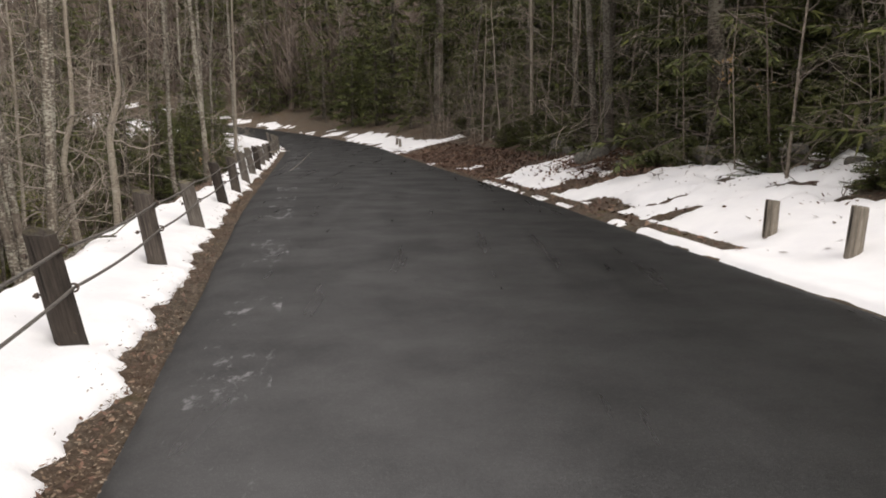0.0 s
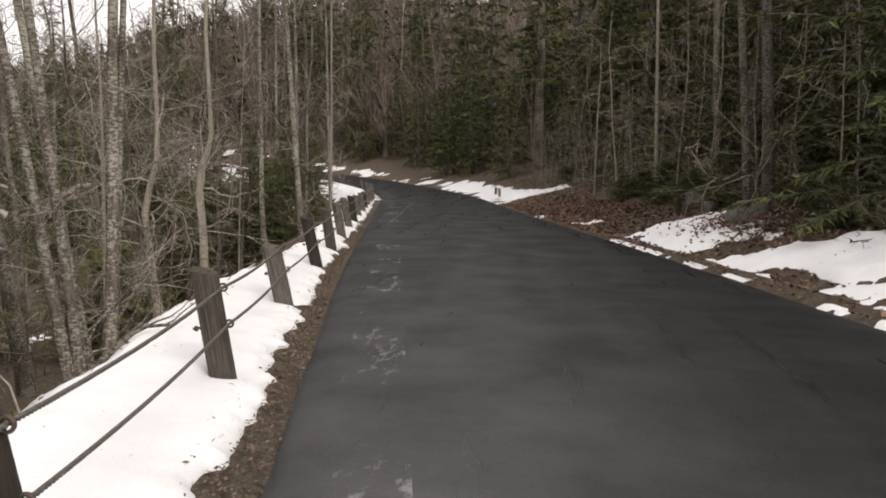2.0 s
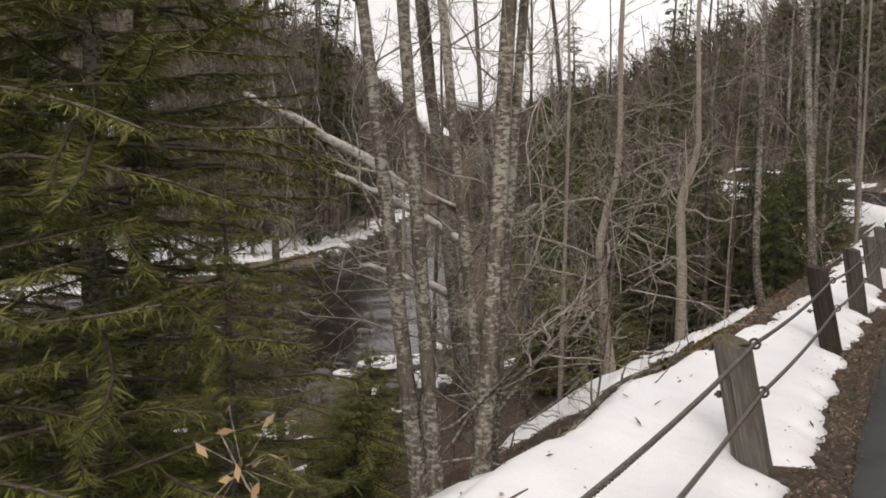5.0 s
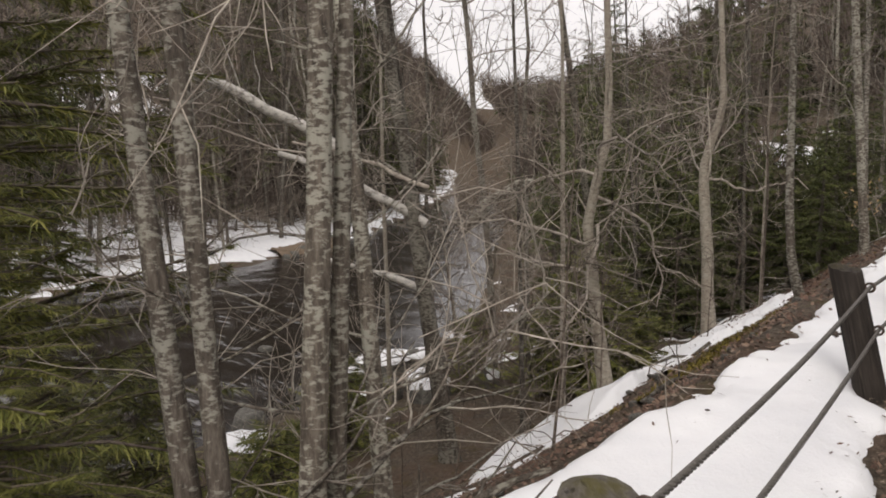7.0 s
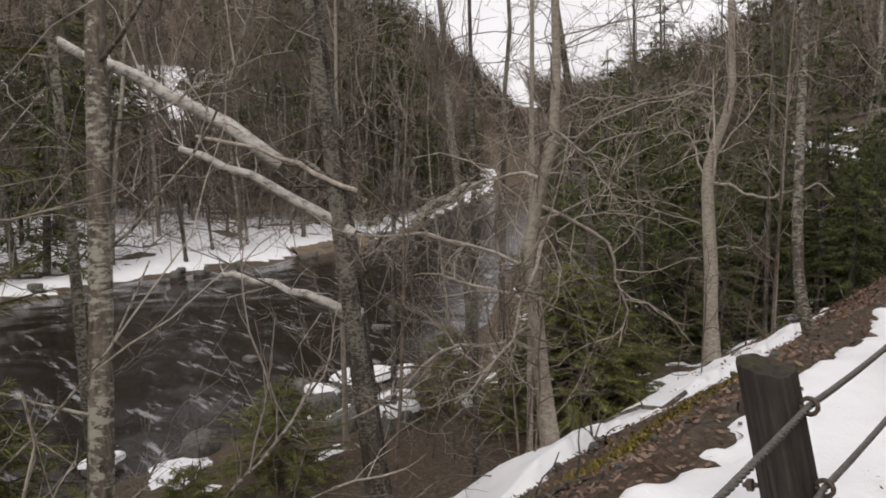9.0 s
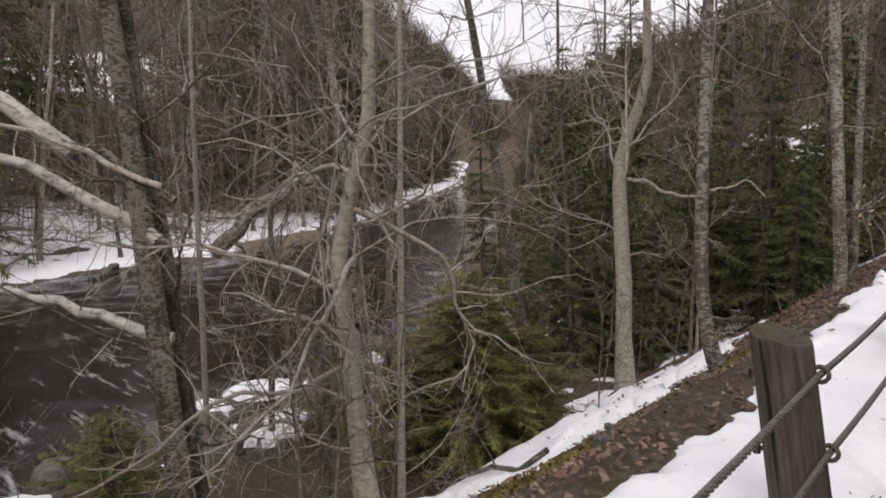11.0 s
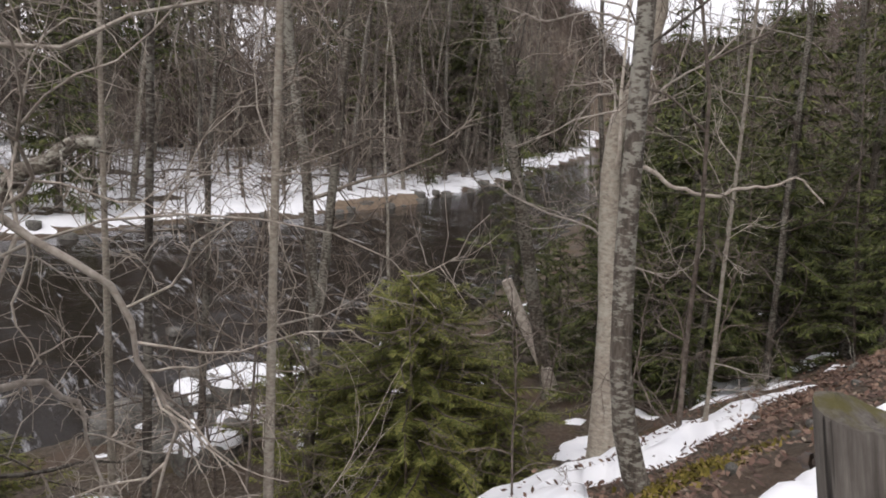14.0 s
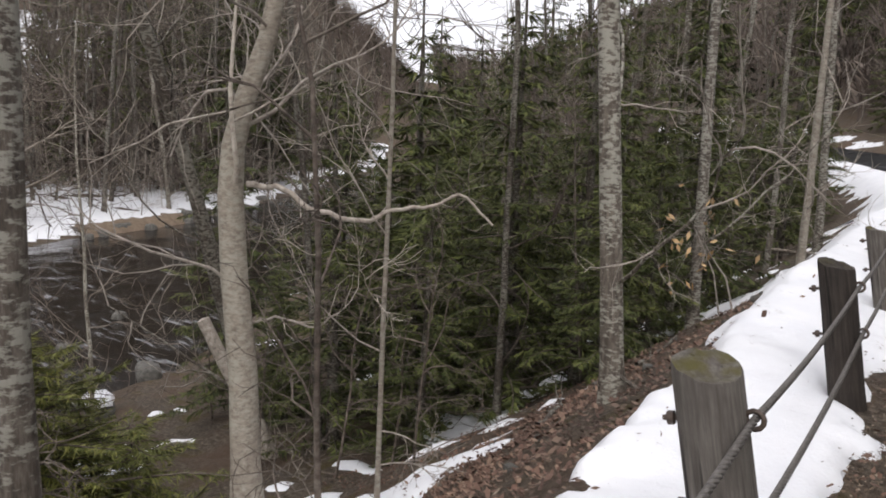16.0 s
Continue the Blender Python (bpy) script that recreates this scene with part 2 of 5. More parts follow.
FAREVER = material("far_evergreens", island_nodes([(0.0, (0.016, 0.022, 0.010)), (1.0, (0.045, 0.055, 0.022))]), 0.9, 0.1)


# ---- mesh tools ----
class Geo:
    """Gathers vertices and faces and turns them into one mesh."""

    def __init__(self):
        self.v, self.f, self.n = [], [], 0

    def add(self, verts, faces):
        self.v.append(np.asarray(verts, float))
        self.f.append(np.asarray(faces, int) + self.n)
        self.n += len(verts)

    def mesh(self, name, mat, smooth=True):
        me = bpy.data.meshes.new(name)
        if self.n:
            v = np.concatenate(self.v)
            sizes = np.concatenate([np.full(len(f), f.shape[1]) for f in self.f if len(f)])
            loops = np.concatenate([f.ravel() for f in self.f if len(f)])
            me.vertices.add(len(v))
            me.vertices.foreach_set("co", v.ravel())
            me.loops.add(len(loops))
            me.loops.foreach_set("vertex_index", loops)
            me.polygons.add(len(sizes))
            me.polygons.foreach_set("loop_start", np.concatenate([[0], np.cumsum(sizes)[:-1]]))
            me.polygons.foreach_set("use_smooth", np.full(len(sizes), smooth))
            me.update(calc_edges=True)
        me.materials.append(mat)
        return me


def part(name, geo, mat, parent=None, label="", smooth=True):
    ob = new(name, geo if isinstance(geo, bpy.types.Mesh) else geo.mesh(name, mat, smooth))
    if parent:
        ob.parent = parent
    return tagged(ob, label)


def unit(a):
    return a / np.maximum(np.linalg.norm(a, axis=-1, keepdims=True), 1e-9)


def tube(geo, path, radii, sides=8, rough=0.0, rng=None, cap=False):
    p = np.asarray(path, float)
    r = np.asarray(radii, float)
    t = unit(np.gradient(p, axis=0))
    ref = np.array((0.0, 0.0, 1.0)) if abs(t[:, 2]).mean() < 0.75 else np.array((1.0, 0.0, 0.0))
    a = unit(np.cross(t, ref))
    b = np.cross(t, a)
    ang = np.arange(sides) * 2 * math.pi / sides
    rr = r[:, None] * np.ones(sides)
    if rough:
        rr = rr * (1 + rough * (rng.random((len(p), sides)) - 0.5))
    v = p[:, None] + (a[:, None] * np.cos(ang)[None, :, None] + b[:, None] * np.sin(ang)[None, :, None]) * rr[..., None]
    i, j = np.meshgrid(np.arange(len(p) - 1), np.arange(sides), indexing="ij")
    k = (j + 1) % sides
    f = np.stack([i * sides + j, i * sides + k, (i + 1) * sides + k, (i + 1) * sides + j], -1).reshape(-1, 4)
    geo.add(v.reshape(-1, 3), f)
    if cap:
        c = np.concatenate([v[-1], p[-1:] + t[-1:] * r[-1] * 0.3])
        geo.add(c, [(q, (q + 1) % sides, sides) for q in range(sides)])


def wander(rng, start, way, length, n, wobble, lift=0.0):
    """A crooked path of n points from start."""
    pts, d, step = [np.array(start, float)], unit(np.array(way, float)), length / (n - 1)
    for _ in range(n - 1):
        d = unit(d + wobble * rng.normal(size=3) + np.array((0, 0, lift)))
        pts.append(pts[-1] + d * step)
    return np.array(pts)


def along(path, t):
    k = min(int(t * (len(path) - 1)), len(path) - 2)
    f = t * (len(path) - 1) - k
    return path[k] * (1 - f) + path[k + 1] * f, unit(path[k + 1] - path[k])


def value_noise(x, y, seed=0):
    xi, yi = np.floor(x).astype(np.int64), np.floor(y).astype(np.int64)
    fx, fy = x - xi, y - yi
    fx, fy = fx * fx * (3 - 2 * fx), fy * fy * (3 - 2 * fy)

    def h(i, j):
        k = (i * 374761393 + j * 668265263 + seed * 974634777) & 0x7FFFFFFF
        k = ((k ^ (k >> 13)) * 1274126177) & 0x7FFFFFFF
        return ((k ^ (k >> 16)) & 0xFFFF) / 65535.0

    return (h(xi, yi) * (1 - fx) + h(xi + 1, yi) * fx) * (1 - fy) + (h(xi, yi + 1) * (1 - fx) + h(xi + 1, yi + 1) * fx) * fy


def fbm(x, y, scale, seed=0, octaves=4):
    out, amp, tot = 0.0, 1.0, 0.0
    for o in range(octaves):
        out = out + amp * value_noise(x * scale * 2 ** o + 17.3 * o, y * scale * 2 ** o - 9.1 * o, seed + o)
        tot, amp = tot + amp, amp * 0.5
    return out / tot


def step(a, b, x):
    t = np.clip((x - a) / (b - a), 0, 1)
    return t * t * (3 - 2 * t)


# ---- the lie of the land ----
ROAD_X0, ROAD_U = 1.85, np.array((-0.1724, 0.9850))
FAR_BANK = [(-36, -90), (-42, -20), (-44, 0), (-46, 21), (-49, 28), (-50.5, 37), (-56, 49), (-66, 62), (-123, 128), (-240, 252)]
NEAR_BANK = [(-14, -90), (-16, -20), (-17.5, 0), (-19, 16), (-21, 25), (-25, 33.5), (-37, 47), (-70, 86), (-140, 165), (-250, 275)]
WATER_Z = -5.0


def road_bend(s):
    return np.where(s > 46, np.where(s < 116, (s - 46) ** 2 / 150, 32.7 + (s - 116) * 0.93), 0.0)


def to_road(x, y):
    """Metres along the road and to the left of its centre line."""
    rx = x - ROAD_X0
    s = ROAD_U[0] * rx + ROAD_U[1] * y
    return s, -ROAD_U[1] * rx + ROAD_U[0] * y - road_bend(s)


def from_road(s, d):
    d = d + road_bend(s)
    return ROAD_X0 + ROAD_U[0] * s - ROAD_U[1] * d, ROAD_U[1] * s + ROAD_U[0] * d


def road_half(s):
    return np.clip(2.64 + 0.024 * s, 2.6, 3.0)


def road_z(s):
    k = np.clip(s - 36, 0, 60)
    return 0.00055 * k * k + 0.066 * np.clip(s - 96, 0, 200)


def bank_distance(x, y, line):
    """Signed distance to a bank line; positive on the right of its direction."""
    best, side = np.full(np.shape(x), 1e9), np.zeros(np.shape(x))
    for (ax, ay), (bx, by) in zip(line, line[1:]):
        ux, uy = bx - ax, by - ay
        t = np.clip(((x - ax) * ux + (y - ay) * uy) / (ux * ux + uy * uy), 0, 1)
        q = np.hypot(x - ax - t * ux, y - ay - t * uy)
        cross = (x - ax) * uy - (y - ay) * ux
        side = np.where(q < best, np.sign(cross), side)
        best = np.minimum(best, q)
    return best * side


RIDGE_AZ = [-180, -110, -60, -20, 5, 20, 26, 32, 38, 42, 47, 52, 58, 75, 110, 150, 180]
RIDGE_EL = [7, 7, 9, 8, 6.5, 5.4, 4.2, 2.4, 0.3, 1.5, 7.5, 12.0, 13, 12, 10, 8, 7]


def height(x, y):
    x, y = np.asarray(x, float), np.asarray(y, float)
    s, d = to_road(x, y)
    zr = road_z(s)
    u = d - 4.3 - 0.35 * (fbm(s, s * 0, 0.35, 3) - 0.5)
    fall = 0.66 * np.clip(u, 0, 5.2) + 0.16 * np.clip(u - 5.2, 0, 40)
    fall = fall - 0.09 * np.exp(-(u / 0.5) ** 2) * (u > -1)
    left = zr * (1 - 0.7 * step(4, 30, d)) - fall
    right = zr + 0.27 * np.clip(-d - 3.7, 0, 5) + 0.13 * np.clip(-d - 8.7, 0, 60)
    bumps = (fbm(x, y, 0.5, 11) - 0.5) * 0.5 * step(4.6, 8, np.abs(d)) + (fbm(x, y, 2.2, 5) - 0.5) * 0.16 * step(3.9, 5.2, np.abs(d))
    z = np.where(d > 0, left, right) + bumps
    nb, fb = bank_distance(x, y, NEAR_BANK), bank_distance(x, y, FAR_BANK)
    low = WATER_Z + 0.12 + 0.10 * np.clip(nb, -5, 60) + (fbm(x, y, 0.9, 8) - 0.5) * 0.5
    z = np.where(d > 4.3, np.maximum(z, np.where(nb > 0, low, -9)), z)
    z = np.where((nb < 14) & (d > 8), np.minimum(z, np.maximum(low + 0.5 * np.clip(nb, 0, 20) - 0.2, low)), z)
    inside = np.clip(np.minimum(-nb, fb), -3, 3)
    z = np.where((nb < 0) & (fb > 0), WATER_Z + 0.1 - 0.35 * np.clip(inside, 0, 2), z)
    shore = WATER_Z + 0.15 + 0.35 * (1 - np.exp(np.minimum(fb, 0) / 1.2)) + 0.055 * np.clip(-fb, 0, 45) + (fbm(x, y, 0.25, 9) - 0.5) * 0.7 * step(0.5, 4, -fb)
    z = np.where(fb <= 0, shore, z)
    # hills around the valley
    rx, ry = x + 3.0, y - 10.0
    rad, az = np.hypot(rx, ry), np.degrees(np.arctan2(-rx, ry))
    el = np.interp(az, RIDGE_AZ, RIDGE_EL) + 1.3 * (fbm(az * 0.3 + 50, az * 0, 0.5, 21) - 0.5)
    hill = np.tan(np.radians(el)) * 260 * step(75, 260, rad) * (1 + 0.25 * step(260, 600, rad))
    # the river bends out of sight and the slope closes the valley
    on_river = np.maximum(step(2, 70, np.maximum(nb, -fb)), step(170, 300, rad))
    return z + hill * on_river


def snow_depth(x, y):
    """Metres of snow; below zero where the ground is bare."""
    x, y = np.asarray(x, float), np.asarray(y, float)
    s, d = to_road(x, y)
    n1, n2, n3 = fbm(x, y, 1.6, 31), fbm(x, y, 5.0, 32), fbm(x, y, 0.45, 33, 5)
    scallop = 0.34 * (n1 - 0.5) + 0.17 * (n2 - 0.5)
    inner = road_half(s) + 0.2 + 0.07 * step(5, 14, s) + scallop
    outer = np.interp(s, [0, 13, 16, 26, 32, 60], [4.62, 4.6, 4.15, 4.2, 4.6, 5.6]) + 1.3 * scallop
    edge = np.minimum(d - inner, outer - d)
    bank = np.where(edge > 0, 0.13 * (1 - np.exp(-np.maximum(edge, 0) / 0.1)) + 0.05 * (n1 - 0.5), 0.6 * edge)
    slope = np.where((d > 4.9 + 1.5 * step(13, 16, s) * step(33, 29, s) + 2 * (n1 - 0.5)) & (d < 40), (n3 + 0.5 * (n1 - 0.5) - 0.575 - 0.1 * step(9, 10.5, d) - 0.6 * step(46, 52, s) - 0.05 * step(12, 20, s) * step(7, 4, d) + 0.3 * step(5.7, 6.3, d) * step(9.2, 8.0, d) * step(14, 18, s) * step(32, 28, s)) * 0.7, -1)
    strip = np.abs(d + 3.38 + 0.1 * (n1 - 0.5)) - 0.11 - 0.06 * n2
    strip = np.where((s > 8.9) & (s < 22), strip, 1.0)
    rin = -d - road_half(s) - 0.05 - 0.08 * (n2 - 0.5)
    leaf_zone = step(20.5, 24, s) * step(46, 41, s)
    right = np.minimum(np.minimum(rin, strip), 0.3)
    right = np.where(right > 0, (0.05 + 0.12 * step(3.45, 4.2, -d)) * (1 - np.exp(-np.maximum(right, 0) / 0.1)) + 0.06 * (n1 - 0.5) * step(3.4, 3.8, -d), right)
    cover = (0.66 - n3 - 0.6 * (n1 - 0.5) - 0.3 * step(6.5, 8.5, -d) - 0.48 * leaf_zone * step(9.5, 7, -d)) * 0.9
    cover = np.where(-d > 15 + 4 * n1, -1, cover - 0.5 * step(5, 6, -d) * step(43, 47, s))
    right = np.minimum(right, cover)
    nb, fb = bank_distance(x, y, NEAR_BANK), bank_distance(x, y, FAR_BANK)
    far = (0.72 - n3 - 0.25 * (n1 - 0.5)) * 0.5
    far = np.where(fb < -0.5, far, -1)
    out = np.where(d > 4.4, np.maximum(bank, slope), np.where(d > 0, bank, right))
    out = np.where(nb < 0, -1, out)
    return np.minimum(np.where(fb < 0, far, out), 0.22)


def zat(x, y):
    return float(height(x, y))


# ---- large structure: ground, road, snow, river ----
def grid_faces(nx, ny):
    i, j = np.meshgrid(np.arange(nx - 1), np.arange(ny - 1), indexing="ij")
    return np.stack([i * ny + j, (i + 1) * ny + j, (i + 1) * ny + j + 1, i * ny + j + 1], -1).reshape(-1, 4)


def graded(lo, fine_lo, fine_hi, hi, fine):
    """Coordinates, close together between fine_lo and fine_hi and ever wider outside."""
    mid = list(np.arange(fine_lo, fine_hi, fine))
    for sign, end in ((1, hi), (-1, lo)):
        p, w, more = (mid[-1] if sign > 0 else mid[0]), fine, []
        while sign * (end - p) > 0:
            w *= 1.085
            p += sign * w
            more.append(p)
        mid = mid + more if sign > 0 else more[::-1] + mid
    return np.array(mid)


gx, gy = graded(-620, -17, 11, 620, 0.16), graded(-420, 0, 42, 700, 0.2)
X, Y = np.meshgrid(gx, gy, indexing="ij")
geo = Geo()
S, D = to_road(X, Y)
under_road = step(0.25, 0.0, np.abs(D) - road_half(S)) * (S > -30) * (S < 230)
grain = (fbm(X, Y, 7.0, 41, 2) - 0.5) * 0.03
geo.add(np.stack([X, Y, height(X, Y) - 0.06 * under_road - 0.012 + grain], -1).reshape(-1, 3), grid_faces(len(gx), len(gy)))
ground = tagged(part("ground", geo, GROUND), "brown leaf-littered earth sloping down to a river", "ground", kind="structure")

rs = np.concatenate([np.arange(-24, 60, 0.25), np.arange(60, 200, 1.5)])
rd = np.linspace(-1, 1, 25)
S, F = np.meshgrid(rs, rd, indexing="ij")
ragged = 0.05 * (fbm(S * 0 + F * 40, S, 1.3, 51) - 0.5) * (np.abs(F) > 0.99)
D = F * (road_half(S) + ragged)
X, Y = from_road(S, D)
Z = road_z(S) + 0.022 - 0.018 * F * F - 0.05 * (np.abs(F) > 0.995)
geo = Geo()
geo.add(np.stack([X, Y, Z], -1).reshape(-1, 3), grid_faces(len(rs), len(rd))[:, ::-1])
road = tagged(part("road", geo, ASPHALT), "dark new asphalt road with faint salt stains", "road", kind="structure")
att = road.data.attributes.new("across", "FLOAT", "POINT")
att.data.foreach_set("value", D.ravel())

POST_S = [-0.3, 2.65, 5.75, 8.85, 12.05, 15.7, 18.5, 21.55, 24.5, 27.2, 30.3, 33.5, 36.6, 39.7, 42.8, 45.9, 49.0, 52.1, 55.2, 58.3]
POST_D = 3.40
POST_H = [0.85, 0.85, 0.86, 0.86, 0.74, 0.86, 0.86, 0.86, 0.88, 0.86]


def snow_sheet(name, X, Y, label, skip=None):
    depth = snow_depth(X, Y)
    S, D = to_road(X, Y)
    if skip is None:
        for ps in POST_S:
            depth = depth - 0.11 * np.exp(-(((S - ps) / 0.17) ** 2 + ((D - POST_D + 0.03) / 0.17) ** 2))
    keep = depth > -0.05
    if skip is not None:
        keep &= ~skip(S, D)
    lumps = 0.035 * (fbm(X, Y, 2.6, 61, 3) - 0.5)
    Z = height(X, Y) + np.clip(np.where(depth > 0, depth, 4 * depth) - 0.022, -0.16, 0.22) + np.where(depth > 0.03, lumps, 0)
    f = grid_faces(*X.shape)
    used = keep.ravel()[f].any(axis=1)
    f = f[used]
    ids, inv = np.unique(f, return_inverse=True)
    geo = Geo()
    geo.add(np.stack([X, Y, Z], -1).reshape(-1, 3)[ids], inv.reshape(-1, 4))
    return tagged(part(name, geo, SNOW), label, "snow", kind="structure")


S, D = np.meshgrid(np.arange(-6, 48, 0.055), np.arange(5.3, 2.6, -0.05), indexing="ij")
snow_sheet("snow_verge", *from_road(S, D), "white snow bank with a scalloped melting edge")
S, D = np.meshgrid(np.arange(-4, 50, 0.11), np.arange(-2.6, -13, -0.1), indexing="ij")
snow_sheet("snow_bank", *from_road(S, D), "old snow on the bank under the trees")
S, D = np.meshgrid(np.arange(-2, 48, 0.13), np.arange(17, 5.2, -0.12), indexing="ij")
snow_sheet("snow_patches", *from_road(S, D), "melting snow patches among leaves and roots", skip=lambda s, d: s < -99)
X, Y = np.meshgrid(np.arange(-150, 70, 0.75), np.arange(-30, 170, 0.75), indexing="ij")
snow_sheet("snow_cover", X, Y, "snow lying through the woods across the river", skip=lambda s, d: (np.abs(d) < 3.2) | ((s > -1) & (s < 47) & (d < 16.5) & (d > -12.6)))

geo = Geo()
wx, wy = graded(-260, -60, -14, -10, 0.5), graded(-120, 0, 70, 290, 0.5)
X, Y = np.meshgrid(wx, wy, indexing="ij")
calm = 1 - 0.75 * step(34, 52, Y)
ripple = 0.13 * calm * (fbm(X, Y, 0.9, 71) - 0.5) + 0.13 * calm * (fbm(X + 0.4 * Y, Y * 0.5, 0.35, 72, 3) - 0.5)
f = grid_faces(len(wx), len(wy))
wet = ((bank_distance(X, Y, NEAR_BANK) < 3) & (bank_distance(X, Y, FAR_BANK) > -3)).ravel()[f].any(axis=1)
ids, inv = np.unique(f[wet], return_inverse=True)
geo.add(np.stack([X, Y, WATER_Z + ripple], -1).reshape(-1, 3)[ids], inv.reshape(-1, 4))
tagged(part("river_water", geo, WATER), "dark rippling river water with pale reflections", "river", kind="structure")


# ---- guard rail of posts and wire rope ----
rail_rng = np.random.default_rng(4)
ROPE_Z, POST_R = (0.72, 0.45), 0.098


def post_mesh(rng, r, h, sides=16, cut=0.36):
    """A round timber post with a slanted, worn top."""
    zs = np.concatenate([[-0.3, 0.0], np.linspace(0.1, h - 0.05, 6), [h - 0.012, h]])
    rad = np.concatenate([[1.0, 1.02], np.linspace(1.0, 0.985, 6), [0.985, 0.955]]) * r
    ang = np.arange(sides) * 2 * math.pi / sides
    wav = 1 + 0.05 * np.sin(ang * 3 + rng.random() * 6) + 0.035 * (rng.random(sides) - 0.5)
    slant = np.where(zs[:, None] > h - 0.06, cut * r * np.cos(ang - 2.4 - 0.8 * rng.random())[None] + 0.012 * (rng.random(sides) - 0.5)[None], 0)
    v = np.stack([rad[:, None] * wav * np.cos(ang), rad[:, None] * wav * np.sin(ang), zs[:, None] + slant + 0 * ang], -1)
    g = Geo()
    n = len(zs)
    i, j = np.meshgrid(np.arange(n - 1), np.arange(sides), indexing="ij")
    k = (j + 1) % sides
    g.add(v.reshape(-1, 3), np.stack([i * sides + j, i * sides + k, (i + 1) * sides + k, (i + 1) * sides + j], -1).reshape(-1, 4))
    top = np.concatenate([v[-1], v[-1] * (0.5, 0.5, 1) + (0, 0, 0.004), [v[-1].mean(axis=0) + (0, 0, 0.002)]])
    f4 = [(q, (q + 1) % sides, sides + (q + 1) % sides, sides + q) for q in range(sides)]
    g.add(top, f4)
    g.add(top[sides:], [(q, (q + 1) % sides, sides) for q in range(sides)])
    return g


def ring_geo(major, minor, turn=12, sides=6):
    g = Geo()
    a = np.linspace(0, 2 * math.pi, turn + 1)
    tube(g, np.stack([major * np.cos(a), 0 * a, major * np.sin(a)], -1), np.full(turn + 1, minor), sides)
    return g


ring_mesh = ring_geo(0.027, 0.0085).mesh("eye_ring", IRON)
bolt_geo = Geo()
tube(bolt_geo, [(-0.15, 0, 0), (0, 0, 0), (0.1, 0, 0)], [0.009, 0.009, 0.009], 6)
tube(bolt_geo, [(-0.135, 0, 0), (-0.115, 0, 0)], [0.022, 0.022], 6, cap=True)
bolt_mesh = bolt_geo.mesh("bolt", IRON)
dark_posts = {1: 1, 2: 1, 5: 1, 9: 1, 12: 1}
rope_points = {0: [], 1: []}
for k, ps in enumerate(POST_S):
    px, py = from_road(ps, POST_D)
    px, py = float(px), float(py)
    heading = math.degrees(math.atan2(ROAD_U[1], ROAD_U[0])) - 90 + math.degrees(math.atan(max(ps - 46, 0) / 75))
    lean = 10.0 + 4 * (rail_rng.random() - 0.5)
    h = POST_H[k] if k < len(POST_H) else 0.78 + 0.07 * (rail_rng.random() - 0.5)
    dark = k in dark_posts
    post = new("guard_post")
    post.matrix_world = pose(px, py, float(road_z(ps)) - 0.03, 0, -lean, heading)
    label = "dark rotting timber post leaning outward in the snow" if dark else "weathered grey timber post with a mossy slanted top"
    tagged(post, label, "post", "posts along the road edge")
    part("post_shaft", post_mesh(rail_rng, POST_R * (0.96 + 0.1 * rail_rng.random()), h), POST_DARK if dark else POST_BROWN if k in (3, 6) else POST_GREY, post)
    for r, rz in enumerate(ROPE_Z):
        b = part("bolt", bolt_mesh, None, post)
        b.location = (0, 0, rz)
        e = part("eye_ring", ring_mesh, None, b, "rusty iron eye ring")
        e.location = (POST_R + 0.018, 0, 0)
        m = post.matrix_world @ Vector((POST_R + 0.018, 0, rz))
        rope_points[r].append(np.array(m))


def rope_path(points, n):
    out = []
    for a, b in zip(points, points[1:]):
        t = np.linspace(0, 1, n, endpoint=False)[:, None]
        sag = np.zeros((n, 3))
        sag[:, 2] = -0.035 * 4 * (t * (1 - t))[:, 0]
        out.append(a + (b - a) * t + sag)
    return np.concatenate(out + [points[-1:]])


for r in (0, 1):
    coarse = rope_path(np.array(rope_points[r]), 10)
    seg = np.concatenate([[0], np.cumsum(np.linalg.norm(np.diff(coarse, axis=0), axis=1))])
    q = np.arange(0, seg[-1], 0.0135)
    line = np.stack([np.interp(q, seg, coarse[:, i]) for i in range(3)], -1)
    t = unit(np.gradient(line, axis=0))
    a = unit(np.cross(t, (0.0, 0.0, 1.0)))
    b = np.cross(t, a)
    near = int(38 / 0.0135)
    rope = new("wire_rope")
    tagged(rope, "rusty twisted wire rope strung between the posts", "rope", "ropes of the guard rail")
    for strand in range(3):
        ph = q / 0.09 * 2 * math.pi + strand * 2 * math.pi / 3
        w = line + 0.0064 * (a * np.cos(ph)[:, None] + b * np.sin(ph)[:, None])
        g = Geo()
        tube(g, w[:near], np.full(near, 0.0066), 5)
        tube(g, w[near - 1 :: 30], np.full(len(w[near - 1 :: 30]), 0.0075), 4)
        part("strand", g, ROPE, rope)

# two short marker posts on the other verge, and two far ones
for s, d, h, rad, lean in ((9.16, -3.9, 0.55, 0.088, 2), (7.63, -3.89, 0.63, 0.088, 4), (48, -3.9, 0.6, 0.08, -3), (50, -4.0, 0.6, 0.08, 2)):
    px, py = (float(v) for v in from_road(s, d))
    post = new("marker_post")
    post.matrix_world = pose(px, py, float(road_z(s)) + 0.03, 0, lean, -10)
    tagged(post, "short tan timber post standing in roadside snow", "post", "posts on the far verge")
    part("post_shaft", post_mesh(rail_rng, rad, h, 16, 0.06), POST_TAN, post)


